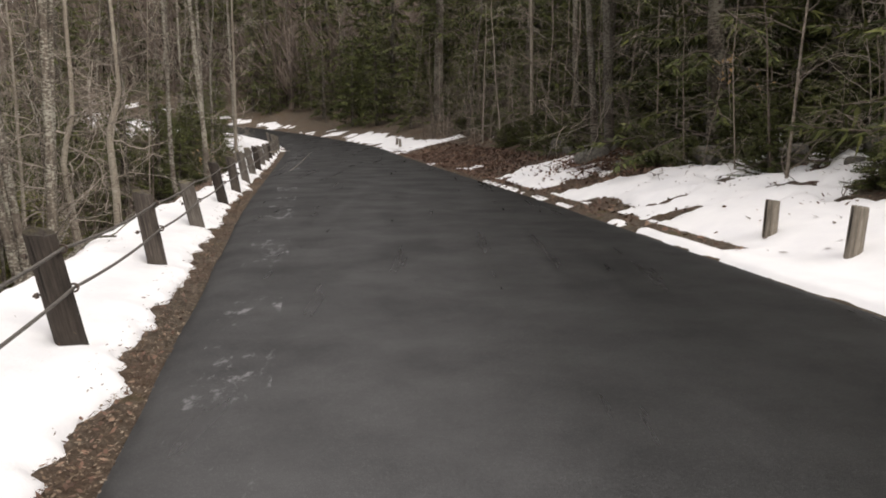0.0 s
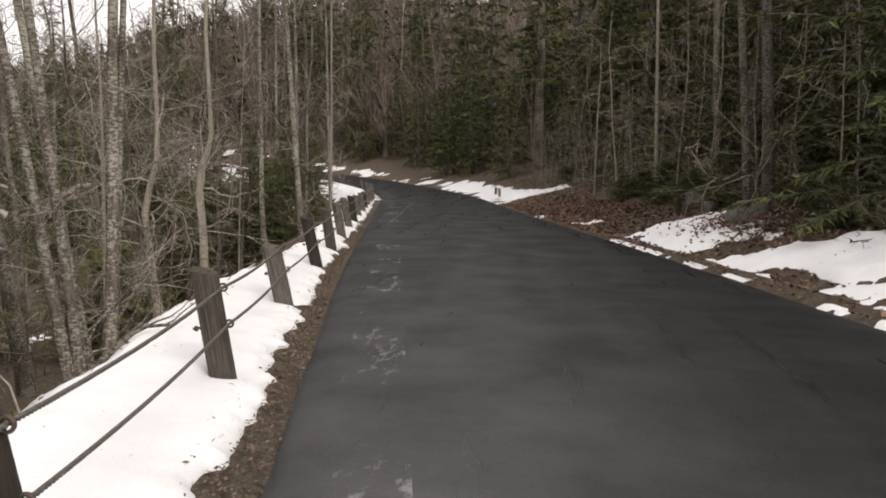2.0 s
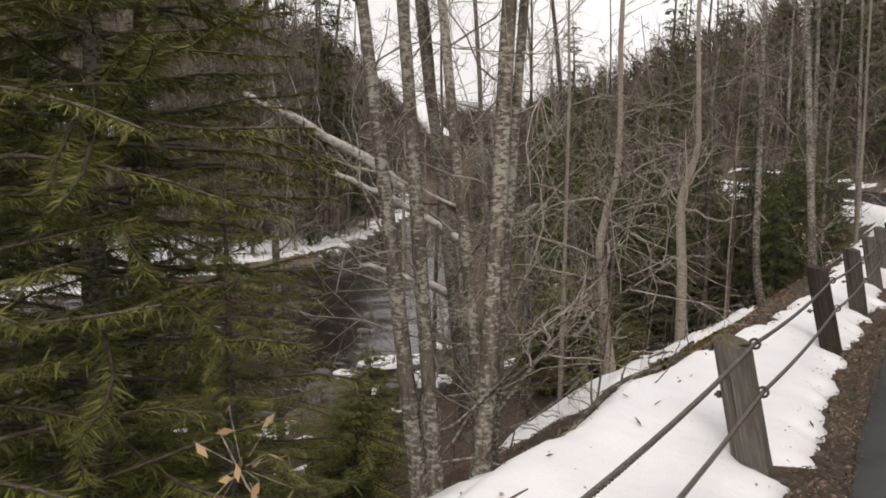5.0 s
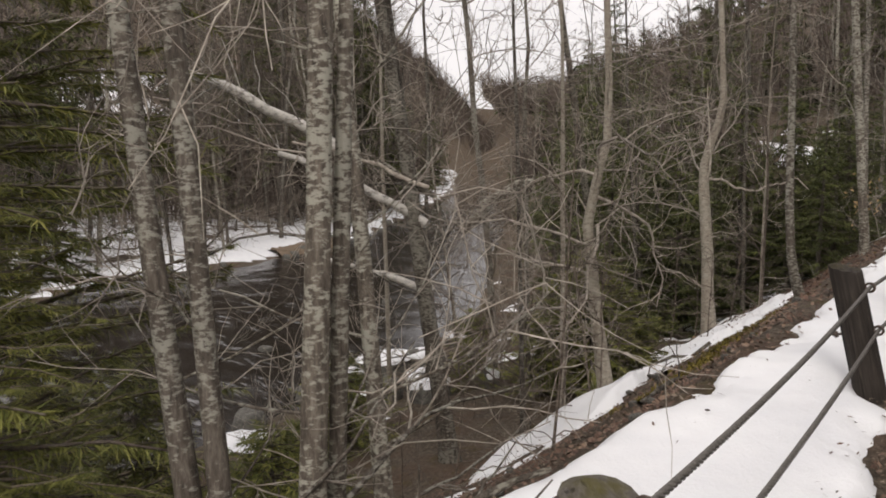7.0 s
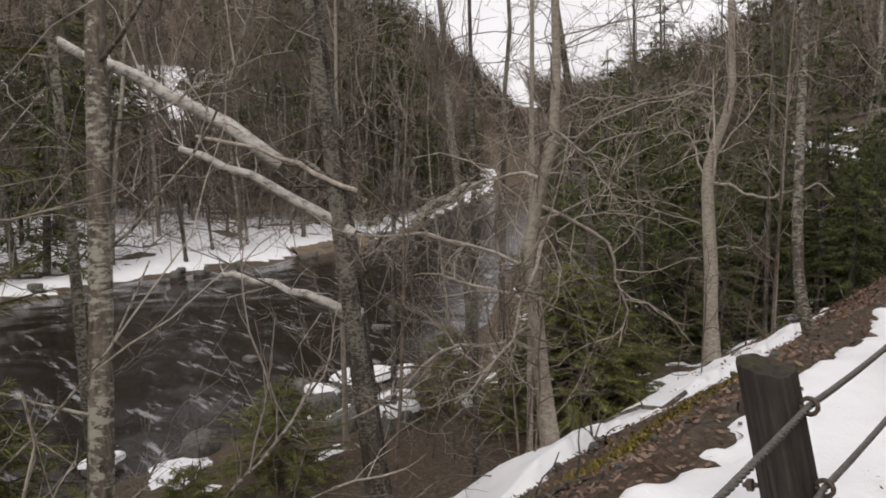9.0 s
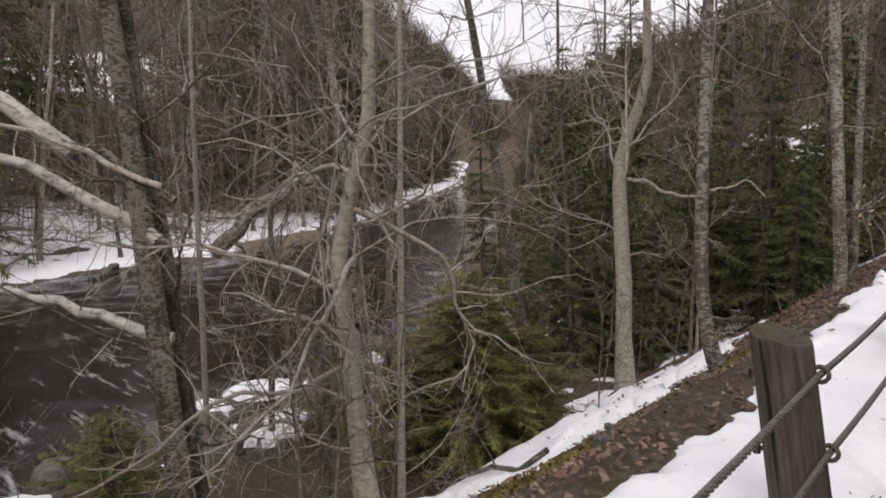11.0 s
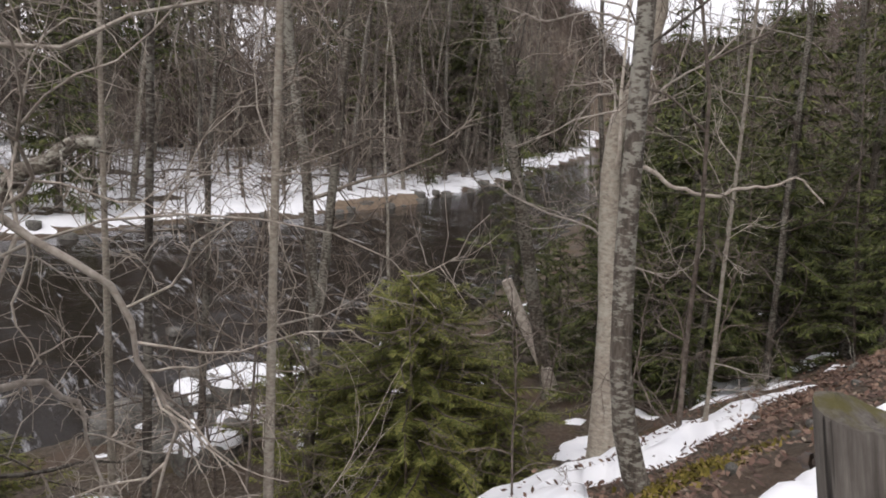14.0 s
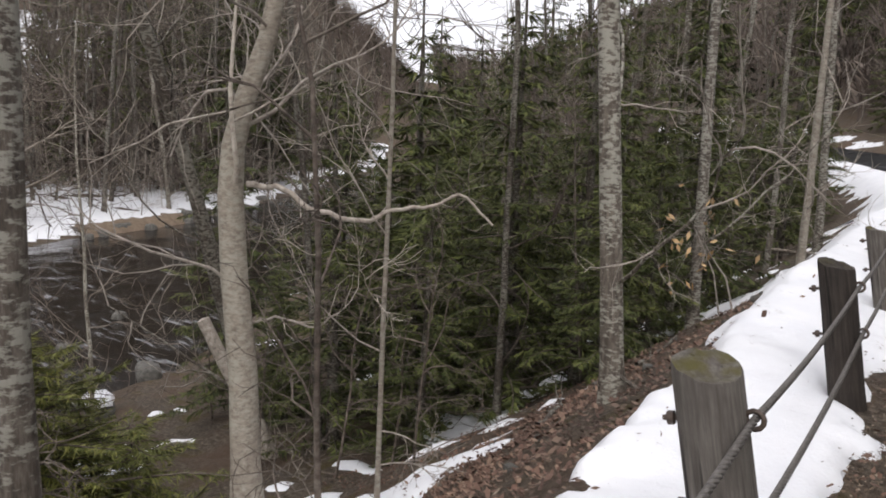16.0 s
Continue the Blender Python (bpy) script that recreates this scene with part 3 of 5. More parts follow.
# ---- trees ----
def bare_tree_geo(rng, trunk, r0, limbs=12, first=0.3, reach=2.4, subs=4, twigs=4, sides=9, taper=0.75, droop=0.03, wobble=0.16, split=False, fine=0.003):
    """Trunk, limb and twig geometry along a given trunk path."""
    tg, lg, wg, each = Geo(), Geo(), Geo(), []
    n = len(trunk)
    tt = np.linspace(0, 1, n)
    rr = r0 * (1 - taper * tt)
    rr[0] *= 1.5
    rr[1] *= 1.2
    tube(tg, trunk, rr, sides, 0.14, rng)
    for i in range(limbs):
        t = first + (1 - first) * (i + rng.random()) / limbs * 0.97
        p, way = along(trunk, min(t, 0.99))
        az = rng.random() * 6.283
        up = 0.25 + 0.75 * t + 0.3 * rng.normal()
        d = np.array((math.cos(az), math.sin(az), up))
        length = reach * (0.55 + 0.7 * rng.random()) * (1.15 - 0.6 * t)
        r = max((0.24 if split else 0.36) * r0 * (1 - taper * t) * (0.4 + 0.8 * rng.random()), 0.009)
        limb = wander(rng, p, d, length, 8, wobble, droop)
        if split:
            lg, wg = Geo(), Geo()
            each.append((lg, wg))
        tube(lg, limb, r * np.linspace(1, 0.25, 8), 5 if split else 4)
        for _ in range(subs):
            q, w = along(limb, 0.2 + 0.8 * rng.random())
            e = unit(w + 0.75 * rng.normal(size=3))
            m = 6 if split else 5
            sub = wander(rng, q, e, length * (0.22 + 0.35 * rng.random()), m, wobble * 1.3, droop)
            tube(wg, sub, max(r * 0.42, 1.6 * fine) * np.linspace(1.0, 0.4, m), 4 if split else 3)
            for _ in range(twigs):
                q2, w2 = along(sub, 0.15 + 0.85 * rng.random())
                tw = wander(rng, q2, unit(w2 + 0.8 * rng.normal(size=3)), length * (0.08 + 0.2 * rng.random()), m - 2, wobble * 1.4, droop)
                tube(wg, tw, max(r * 0.17, fine) * np.linspace(1, 0.4, m - 2), 3)
    return (tg, each) if split else (tg, lg, wg)


def straight_trunk(rng, h, lean=(0.0, 0.0), wob=0.05, n=12):
    z = np.concatenate([[-0.35, 0.0, 0.3], np.linspace(0.9, h, n - 3)])
    k = np.maximum(z, 0) / h
    p = np.stack([lean[0] * z, lean[1] * z, z], -1)
    drift = np.cumsum(rng.normal(size=(n, 2)), axis=0) * wob
    p[:, :2] += drift * np.minimum(k, 1)[:, None]
    return p


def add_limbs(ob, geos, mats):
    part("trunk", geos[0], mats[0], ob)
    for lg, wg in geos[1]:
        limb = part("limb", lg, mats[1], ob)
        tagged(part("twig_spray", wg, mats[2], limb), kind="stuff")


def tree_thing(name, base, geos, mats, label, group=""):
    ob = new(name)
    ob.location = base
    tagged(ob, label, "tree", group)
    add_limbs(ob, geos, mats)
    return ob


# the trees that stand close to the road: x, y, radius, height, lean x, lean y, bark, limbs, reach, seed
DARKSET, GREYSET, SMOOTHSET = (BARK_DARK, BARK_DARK, TWIG), (BARK_GREY, BARK_GREY, TWIG), (BARK_SMOOTH, TWIG, TWIG)
NEAR_TREES = [
    (-6.32, 11.45, 0.085, 11, -0.17, -0.01, GREYSET, 15, 2.4, 1),
    (-6.25, 11.55, 0.082, 11, -0.125, 0.01, GREYSET, 13, 2.2, 2),
    (-6.08, 11.90, 0.098, 12, 0.003, 0.09, GREYSET, 12, 2.2, 3),
    (-6.16, 12.12, 0.065, 11, 0.02, 0.06, GREYSET, 10, 2.0, 4),
    (-7.27, 13.44, 0.095, 12, -0.27, 0.13, GREYSET, 14, 2.4, 5),
    (-11.56, 20.11, 0.06, 11, -0.042, 0.042, DARKSET, 14, 1.8, 10),
    (-11.60, 21.33, 0.068, 11, 0.0, 0.022, SMOOTHSET, 16, 2.0, 11),
    (-8.01, 26.68, 0.115, 13, -0.045, -0.052, GREYSET, 11, 2.6, 14),
    (-9.75, 25.75, 0.03, 8, 0.03, 0.0, SMOOTHSET, 14, 1.5, 16),
    (-9.6, 31.5, 0.10, 12, 0.0, 0.0, GREYSET, 12, 2.4, 17),
    (-11.2, 34.0, 0.09, 12, 0.0, 0.0, GREYSET, 12, 2.4, 18),
    (-8.8, 33.2, 0.07, 11, 0.02, 0.0, SMOOTHSET, 14, 2.2, 19),
    (-9.9, 37.5, 0.10, 13, -0.02, 0.0, GREYSET, 12, 2.4, 20),
    (-13.5, 15.2, 0.11, 13, 0.0, -0.02, GREYSET, 14, 2.8, 22),
    (-15.8, 20.5, 0.07, 11, 0.02, 0.0, SMOOTHSET, 14, 2.0, 24),
    (4.37, 20.5, 0.16, 13, -0.04, 0.0, DARKSET, 9, 2.6, 25),
    (4.15, 21.2, 0.12, 13, -0.08, 0.0, DARKSET, 9, 2.6, 26),
    (3.35, 29.5, 0.08, 12, -0.02, 0.0, SMOOTHSET, 10, 2.0, 27),
    (9.3, 20.5, 0.30, 14, -0.02, 0.0, DARKSET, 9, 3.2, 28),
]
for x, y, r, h, lx, ly, mats, limbs, reach, seed in NEAR_TREES:
    rng = np.random.default_rng(100 + seed)
    tree = bare_tree_geo(rng, straight_trunk(rng, h, (lx, ly), 0.03), r, limbs, 0.16, reach, 5, 5, 12, split=True)
    kind = {id(DARKSET): "dark-barked", id(GREYSET): "grey lichen-spotted", id(SMOOTHSET): "slender smooth grey"}[id(mats)]
    tree_thing("bare_tree", (x, y, zat(x, y)), tree, mats, f"{kind} bare deciduous tree on the leafy bank", "bare trees along the bank")

# the dappled tree whose foot sweeps sideways
rng = np.random.default_rng(13)
foot = np.array((0.62, 0.78, 0.0))
sweep = np.array([(0.0, 0.0, z) + foot * k for z, k in ((-0.5, 0.36), (-0.1, 0.27), (0.2, 0.14), (0.5, 0.06), (0.9, 0.01), (1.6, -0.01), (2.6, 0.0), (3.8, 0.02), (5.2, 0.01), (7.0, 0.04), (9.5, 0.02), (12.0, 0.05))]) + np.array((-0.012, 0.006, 0.0)) * np.linspace(0, 12, 12)[:, None]
tree_thing("bare_tree", (-7.654, 22.2, zat(-7.654, 22.2)), bare_tree_geo(rng, sweep, 0.096, 10, 0.55, 1.7, 5, 5, 12, split=True), GREYSET, "slim grey tree dappled with lichen on the leafy bank", "bare trees along the bank")

# the smooth tree with a kink in its trunk
rng = np.random.default_rng(12)
base = (-10.465, 24.913, zat(-10.465, 24.913))
kink = np.array([(0, 0, -0.4), (0.0, 0, 0.2), (-0.015, -0.03, 1.0), (-0.01, -0.05, 1.8), (-0.05, -0.09, 2.6), (-0.07, -0.12, 3.3), (-0.06, -0.1, 3.7), (0.02, -0.02, 4.1), (0.14, 0.1, 4.55), (0.2, 0.17, 5.0), (0.18, 0.16, 5.8), (0.12, 0.1, 8), (0.2, 0.12, 10), (0.25, 0.15, 12.5)])
tree_thing("bare_tree", base, bare_tree_geo(rng, kink, 0.145, 13, 0.3, 2.6, 5, 5, 12, split=True), SMOOTHSET, "smooth grey tree with a kinked trunk rising from snow", "bare trees along the bank")
kinked = [o for o in scene.objects if o.get("label", "").startswith("smooth grey tree with")][0]
AHEAD_R = np.array((0.73, 0.68, 0.0))
for run, r in (([(0, 3.4), (0.29, 3.38), (0.58, 3.2), (1.0, 3.11), (1.18, 3.21), (1.58, 3.26), (1.8, 3.38), (2.06, 3.1)], 0.03), ([(0, 4.0), (-0.12, 4.16), (-0.3, 4.14), (-0.45, 3.95), (-0.6, 3.6)], 0.02), ([(0, 2.2), (0.25, 2.3), (0.6, 2.2), (0.9, 2.45)], 0.014), ([(0, 4.9), (-0.4, 5.0), (-0.9, 4.9), (-1.4, 5.05)], 0.018)):
    lg, wg = Geo(), Geo()
    path = np.array([AHEAD_R * a + np.array((-0.04, 0, h)) for a, h in run])
    path = np.stack([np.interp(np.linspace(0, len(run) - 1, 4 * len(run)), np.arange(len(run)), path[:, i]) for i in range(3)], -1) + rng.normal(size=(4 * len(run), 3)) * 0.008
    tube(lg, path, r * np.linspace(1, 0.35, len(path)), 6)
    for _ in range(7):
        q, w = along(path, 0.3 + 0.7 * rng.random())
        tube(wg, wander(rng, q, unit(w + 0.8 * rng.normal(size=3)), 0.25 + 0.5 * rng.random(), 6, 0.28), 0.0055 * np.linspace(1, 0.35, 6), 3)
    limb = part("limb", lg, TWIG, kinked)
    tagged(part("twig_spray", wg, TWIG, limb), kind="stuff")
# the crooked tree close to the rail
rng = np.random.default_rng(9)
base = (-9.0, 18.82, zat(-9.0, 18.82))
crook = np.array([(0.12, 0, -0.4), (0.1, 0, 0.3), (0.02, -0.05, 1.2), (-0.05, -0.08, 2.0), (-0.1, -0.1, 2.6), (-0.02, 0, 3.2), (0.1, 0.1, 3.8), (0.12, 0.12, 4.6), (0.1, 0.1, 6), (0.15, 0.1, 8), (0.2, 0.1, 10)])
tree_thing("bare_tree", base, bare_tree_geo(rng, crook, 0.105, 22, 0.16, 2.8, 6, 5, 12, 0.75, 0.0, 0.26, True), SMOOTHSET, "crooked smooth grey tree with long pale twigs", "bare trees along the bank")

# its long low limbs, crooked and pale
crooked = [o for o in scene.objects if o.get("label", "").startswith("crooked smooth")][0]
for start, way, ln in (((0.0, 0, 1.7), (-0.9, -0.8, -0.1), 2.6), ((0.0, 0, 2.3), (-0.6, -1.0, 0.1), 2.8), ((0, 0, 2.6), (0.6, -0.9, -0.35), 2.4), ((0, 0, 3.0), (0.9, 0.7, -0.2), 2.2), ((0, 0, 3.3), (-1.0, -0.4, 0.4), 2.6), ((0, 0, 2.0), (-1.0, 0.3, -0.3), 2.0), ((0, 0, 3.6), (0.3, -1.0, 0.3), 2.2)):
    lg, wg = Geo(), Geo()
    path = wander(rng, start, way, ln, 11, 0.24, 0.0)
    tube(lg, path, 0.026 * np.linspace(1, 0.3, 11), 6)
    for _ in range(9):
        q, w = along(path, 0.15 + 0.85 * rng.random())
        side = wander(rng, q, unit(w + 0.8 * rng.normal(size=3)), 0.4 + 0.8 * rng.random(), 7, 0.3)
        tube(wg, side, 0.009 * np.linspace(1, 0.35, 7), 4)
        for _ in range(4):
            q2, w2 = along(side, rng.random())
            tube(wg, wander(rng, q2, unit(w2 + 0.9 * rng.normal(size=3)), 0.12 + 0.3 * rng.random(), 5, 0.3), 0.0042 * np.linspace(1, 0.4, 5), 3)
    limb = part("limb", lg, TWIG, crooked)
    tagged(part("twig_spray", wg, TWIG, limb), kind="stuff")

# twin-stemmed dark tree with broken pale limbs
rng = np.random.default_rng(77)
tx, ty = -11.95, 18.6
tz = zat(tx, ty)
twin = new("twin_stem_tree")
twin.location = (tx, ty, tz)
tagged(twin, "twin-stemmed dark old tree with broken pale limbs", "tree")
LEFT, RIGHT = np.array((-0.66, -0.75, 0.0)), np.array((0.66, 0.75, 0.0))
for off, r, lean in ((np.array((0.2, -0.15, 0)), 0.19, (-0.132, -0.038)), (np.array((-0.22, 0.22, 0)), 0.16, (-0.1, -0.072))):
    path = straight_trunk(rng, 13, (lean[0], lean[1]), 0.05) + off
    add_limbs(twin, bare_tree_geo(rng, path, r, 10, 0.3, 2.8, 5, 4, 12, split=True), (BARK_DARK if r > 0.15 else BARK_GREY, BARK_DARK, TWIG))
up = np.array((0, 0, 1.0))
for start, end, r, mat, label in (
    (np.array((-13.05 - tx, 17.85 - ty, 1.56 - tz)), np.array((-15.1 - tx, 15.52 - ty, 3.34 - tz)), 0.105, BARK_BIRCH, "broken pale limb with flaking bark"),
    (LEFT * 0.2 + up * (0.55 - tz), LEFT * 2.6 + up * (1.75 - tz), 0.075, BARK_BIRCH, "pale horizontal limb"),
    (RIGHT * 0.3 + up * (0.4 - tz), RIGHT * 1.5 + up * (1.25 - tz), 0.085, BARK_GREY, ""),
    (LEFT * 0.1 + up * (1.0 - tz), np.array((-13.3 - tx, 17.6 - ty, 1.75 - tz)), 0.045, BARK_DARK, ""),
    (LEFT * 0.2 + up * (1.15 - tz), LEFT * 2.4 + up * (1.95 - tz), 0.035, TWIG, ""),
    (LEFT * 0.2 + up * (-0.6 - tz), LEFT * 2.2 + up * (0.0 - tz), 0.07, BARK_BIRCH, "broken pale limb with flaking bark"),
):
    g, n = Geo(), 9
    t = np.linspace(0, 1, n)[:, None]
    path = start * (1 - t) + end * t + rng.normal(size=(n, 3)) * 0.03 + up * 0.1 * np.sin(t * 3.1)
    tube(g, path, r * np.linspace(1.1, 0.62, n), 9, 0.15, rng, True)
    for _ in range(7):
        q, w = along(path, 0.3 + 0.7 * rng.random())
        tube(g, wander(rng, q, unit(w + rng.normal(size=3) * 0.8), 0.4 + 0.9 * rng.random(), 6, 0.25), r * np.linspace(0.16, 0.04, 6), 4)
    part("broken_limb", g, mat, twin, label)

# dark leaning tree by the water and a pale broken snag
rng = np.random.default_rng(31)
bx, by = -15.6, 28.55
lean_path = straight_trunk(rng, 11, (0.09, -0.34), 0.05)
tree_thing("leaning_tree", (bx, by, zat(bx, by)), bare_tree_geo(rng, lean_path, 0.17, 14, 0.25, 2.6, 5, 4, 12, split=True), DARKSET, "dark tree leaning over the river bank", "bare trees along the bank")
bx, by = -15.6, 28.2
snag = new("broken_snag")
snag.location = (bx, by, zat(bx, by))
tagged(snag, "pale broken dead trunk leaning beside the river", "dead tree")
g = Geo()
sp = np.array([(0.3, 0.35, -0.3), (0.1, 0.1, 0.7), (-0.25, -0.25, 1.6), (-0.5, -0.5, 2.35)])
tube(g, sp, [0.16, 0.13, 0.12, 0.1], 10, 0.25, rng, True)
part("trunk", g, TWIG, snag)

# saplings and brush on the bank
brush_rng = np.random.default_rng(55)


def sapling_meshes(rng, h, r, mats, limbs, reach):
    g = bare_tree_geo(rng, straight_trunk(rng, h, (0.08 * rng.normal(), 0.08 * rng.normal()), 0.05, 8), r, limbs, 0.12, reach, 4, 3, 5, 0.7, 0.02, 0.27)
    return [(n, k.mesh(n, m)) for n, k, m in zip(("stem", "branch_frame", "twig_spray"), g, mats)]


def thing_of(name, meshes, m, label, category, group):
    ob = new(name)
    ob.matrix_world = m
    for n, me in meshes:
        p = part(n, me, None, ob)
        if n not in ("trunk", "stem"):
            tagged(p, kind="stuff")
    return tagged(ob, label, category, group)


sap_kinds = [sapling_meshes(brush_rng, 2.2 + 0.6 * k, 0.016 + 0.003 * k, ((TWIG_DARK, TWIG_DARK, TWIG_DARK), (TWIG, TWIG, TWIG), (TWIG_MID, TWIG_MID, TWIG_MID))[k % 3], 12, 1.1 + 0.12 * k) for k in range(6)]
count = 0
while count < 50:
    s, d = 4 + 40 * brush_rng.random(), 5.0 + 10 * brush_rng.random()
    x, y = (float(v) for v in from_road(s, d))
    k = 3 * int(brush_rng.integers(2))
    sc = 0.6 + 0.9 * brush_rng.random()
    if (x > -6.0 and y < 14) or d < 5.8:
        continue
    thing_of("sapling", sap_kinds[k], pose(x, y, zat(x, y) - 0.05, 0, 0, brush_rng.random() * 360) @ Matrix.Scale(sc, 4), "thin bare sapling among leaves and snow", "sapling", "saplings on the bank")
    count += 1
count = 0
while count < 140:
    s, d = 7 + 50 * brush_rng.random(), -5.9 - 9 * brush_rng.random() ** 1.4
    x, y = (float(v) for v in from_road(s, d))
    k = int(brush_rng.integers(6))
    sc = 0.6 + 1.0 * brush_rng.random()
    thing_of("sapling", sap_kinds[k], pose(x, y, zat(x, y) - 0.05, 0, 0, brush_rng.random() * 360) @ Matrix.Scale(sc, 4), "thin bare sapling under the evergreens", "sapling", "saplings on the upper bank")
    count += 1


# ---- evergreens ----
def conifer_meshes(rng, h, spread, whorls, per, sprays, needle, width, mats, low=0.12, droop=0.25, power=0.75):
    """An evergreen: trunk, branches, and foliage made of many narrow needle sprays."""
    tg, bg, fg = Geo(), Geo(), Geo()
    r0 = 0.013 * h + 0.02
    z = np.linspace(-0.35, h, 10)
    drift = np.cumsum(rng.normal(size=(10, 2)), axis=0) * 0.02
    trunk = np.stack([drift[:, 0], drift[:, 1], z], -1)
    tube(tg, trunk, r0 * np.linspace(1.15, 0.12, 10), 8, 0.12, rng)
    P, W, L = [], [], []
    for i in range(whorls):
        f = (i + 0.5 * rng.random()) / whorls
        zc = h * (low + (0.985 - low) * f)
        reach = spread * (1 - f) ** power * (0.75 + 0.5 * rng.random()) + 0.08
        for k in range(per):
            az = 6.283 * (k + rng.random()) / per + i * 1.9
            ln = reach * (0.55 + 0.6 * rng.random())
            way = np.array((math.cos(az), math.sin(az), 0.18 - droop * rng.random()))
            br = wander(rng, (np.interp(zc, z, trunk[:, 0]), np.interp(zc, z, trunk[:, 1]), zc), way, ln, 6, 0.1, -droop * 0.18)
            tube(bg, br, max(0.004 + 0.010 * ln, 0.005) * np.linspace(1, 0.25, 6), 4)
            m = max(int(sprays * ln / max(spread, 0.1) * 1.4), 3)
            t = (0.12 + 0.88 * rng.random(m) ** 0.8) * 4.999
            j = t.astype(int)
            pos = br[j] + (br[j + 1] - br[j]) * (t - j)[:, None]
            ax = unit(br[j + 1] - br[j])
            side = unit(np.cross(ax, (0, 0, 1.0))) * np.where(rng.random(m) < 0.5, -1, 1)[:, None]
            w = unit(ax * (0.25 + 0.7 * rng.random((m, 1))) + side * (0.2 + 0.9 * rng.random((m, 1))) + rng.normal(size=(m, 3)) * 0.27 - np.array((0, 0, 0.15)))
            P.append(pos)
            W.append(w)
            L.append(needle * (0.5 + rng.random(m)) * (0.6 + 0.6 * (1 - t / 5)))
    P, W, L = np.concatenate(P), np.concatenate(W), np.concatenate(L)
    n = len(P)
    up_ = unit(np.array((0, 0, 1.0)) + 0.45 * rng.normal(size=(n, 3)))
    sd = unit(np.cross(W, up_)) * (width * (0.6 + 0.8 * rng.random((n, 1))))
    mid = P + W * (L * 0.45)[:, None] - np.array((0, 0, 0.02))
    tip = P + W * L[:, None] - np.array((0, 0, 1.0)) * (L * 0.12)[:, None]
    v = np.stack([P + sd * 0.6 + (mid - P) * 0.2, tip, P - sd * 0.6 + (mid - P) * 0.5], 1).reshape(-1, 3)
    fg.add(v, np.arange(3 * n).reshape(-1, 3))
    return [("trunk", tg.mesh("trunk", mats[0])), ("bough_frame", bg.mesh("bough_frame", mats[1])), ("foliage", fg.mesh("foliage", mats[2], False))]


ever_rng = np.random.default_rng(8)
EVER = (BARK_DARK, TWIG_DARK, NEEDLE)
hemlocks = [conifer_meshes(ever_rng, 7.5 + 1.1 * k, 2.0 + 0.16 * k, 24, 5, 92, 0.30, 0.043, EVER, 0.04) for k in range(4)]
far_hemlocks = [conifer_meshes(ever_rng, 8 + 1.3 * k, 2.1 + 0.16 * k, 20, 5, 40, 0.5, 0.085, EVER, 0.05) for k in range(3)]
tall_pines = [conifer_meshes(ever_rng, 14 + 2 * k, 2.7 + 0.2 * k, 18, 5, 44, 0.55, 0.085, EVER, 0.25) for k in range(3)]

# young hemlock beside the snow patch, a big pine over the slope, low green bushes
YOUNG = (BARK_DARK, TWIG_DARK, NEEDLE_LIGHT)
thing_of("young_hemlock", conifer_meshes(ever_rng, 3.1, 2.0, 30, 9, 330, 0.15, 0.013, YOUNG, 0.03, 0.12, 0.6), pose(-12.6, 23.75, zat(-12.6, 23.75), 0, 0, 20), "bushy young green hemlock on the river bank", "evergreen tree", "young evergreens")
near_pine = conifer_meshes(ever_rng, 11, 3.4, 26, 7, 380, 0.24, 0.012, YOUNG, 0.05, 0.14, 0.5)
for x, y, turn in ((-9.7, 10.3, 70), (-11.8, 9.3, 200), (-9.0, 8.4, 320), (-11.4, 11.6, 20)):
    thing_of("pine_tree", near_pine, pose(x, y, zat(x, y), 0, 0, turn), "large soft-needled green pine on the slope", "evergreen tree", "young evergreens")
for x, y, turn, sc in ((-8.3, 10.9, 150, 0.4),):
    thing_of("pine_tree", near_pine, pose(x, y, zat(x, y), 0, 0, turn) @ Matrix.Scale(sc, 4), "young soft-needled green pine on the slope", "evergreen tree", "young evergreens")
small = [conifer_meshes(ever_rng, 2.0 + 0.4 * k, 1.3, 18, 7, 120, 0.15, 0.015, YOUNG, 0.05, 0.12, 0.6) for k in range(2)]
for k, (x, y, sc) in enumerate(((-10.4, 14.2, 1.0), (-13.6, 14.0, 1.2), (-14.9, 18.6, 0.95), (-9.6, 9.0, 0.9), (-13.2, 11.8, 1.2), (-15.8, 23.2, 0.8), (-12.6, 16.1, 0.8), (-8.4, 10.2, 0.8), (-7.7, 8.6, 0.8), (-12.15, 24.7, 0.85), (-13.35, 23.1, 0.95), (-13.2, 24.6, 0.9))):
    thing_of("young_hemlock", small[k % 2], pose(x, y, zat(x, y), 0, 0, 50 * k) @ Matrix.Scale(sc, 4), "low bushy green hemlock on the slope", "evergreen tree", "young evergreens")


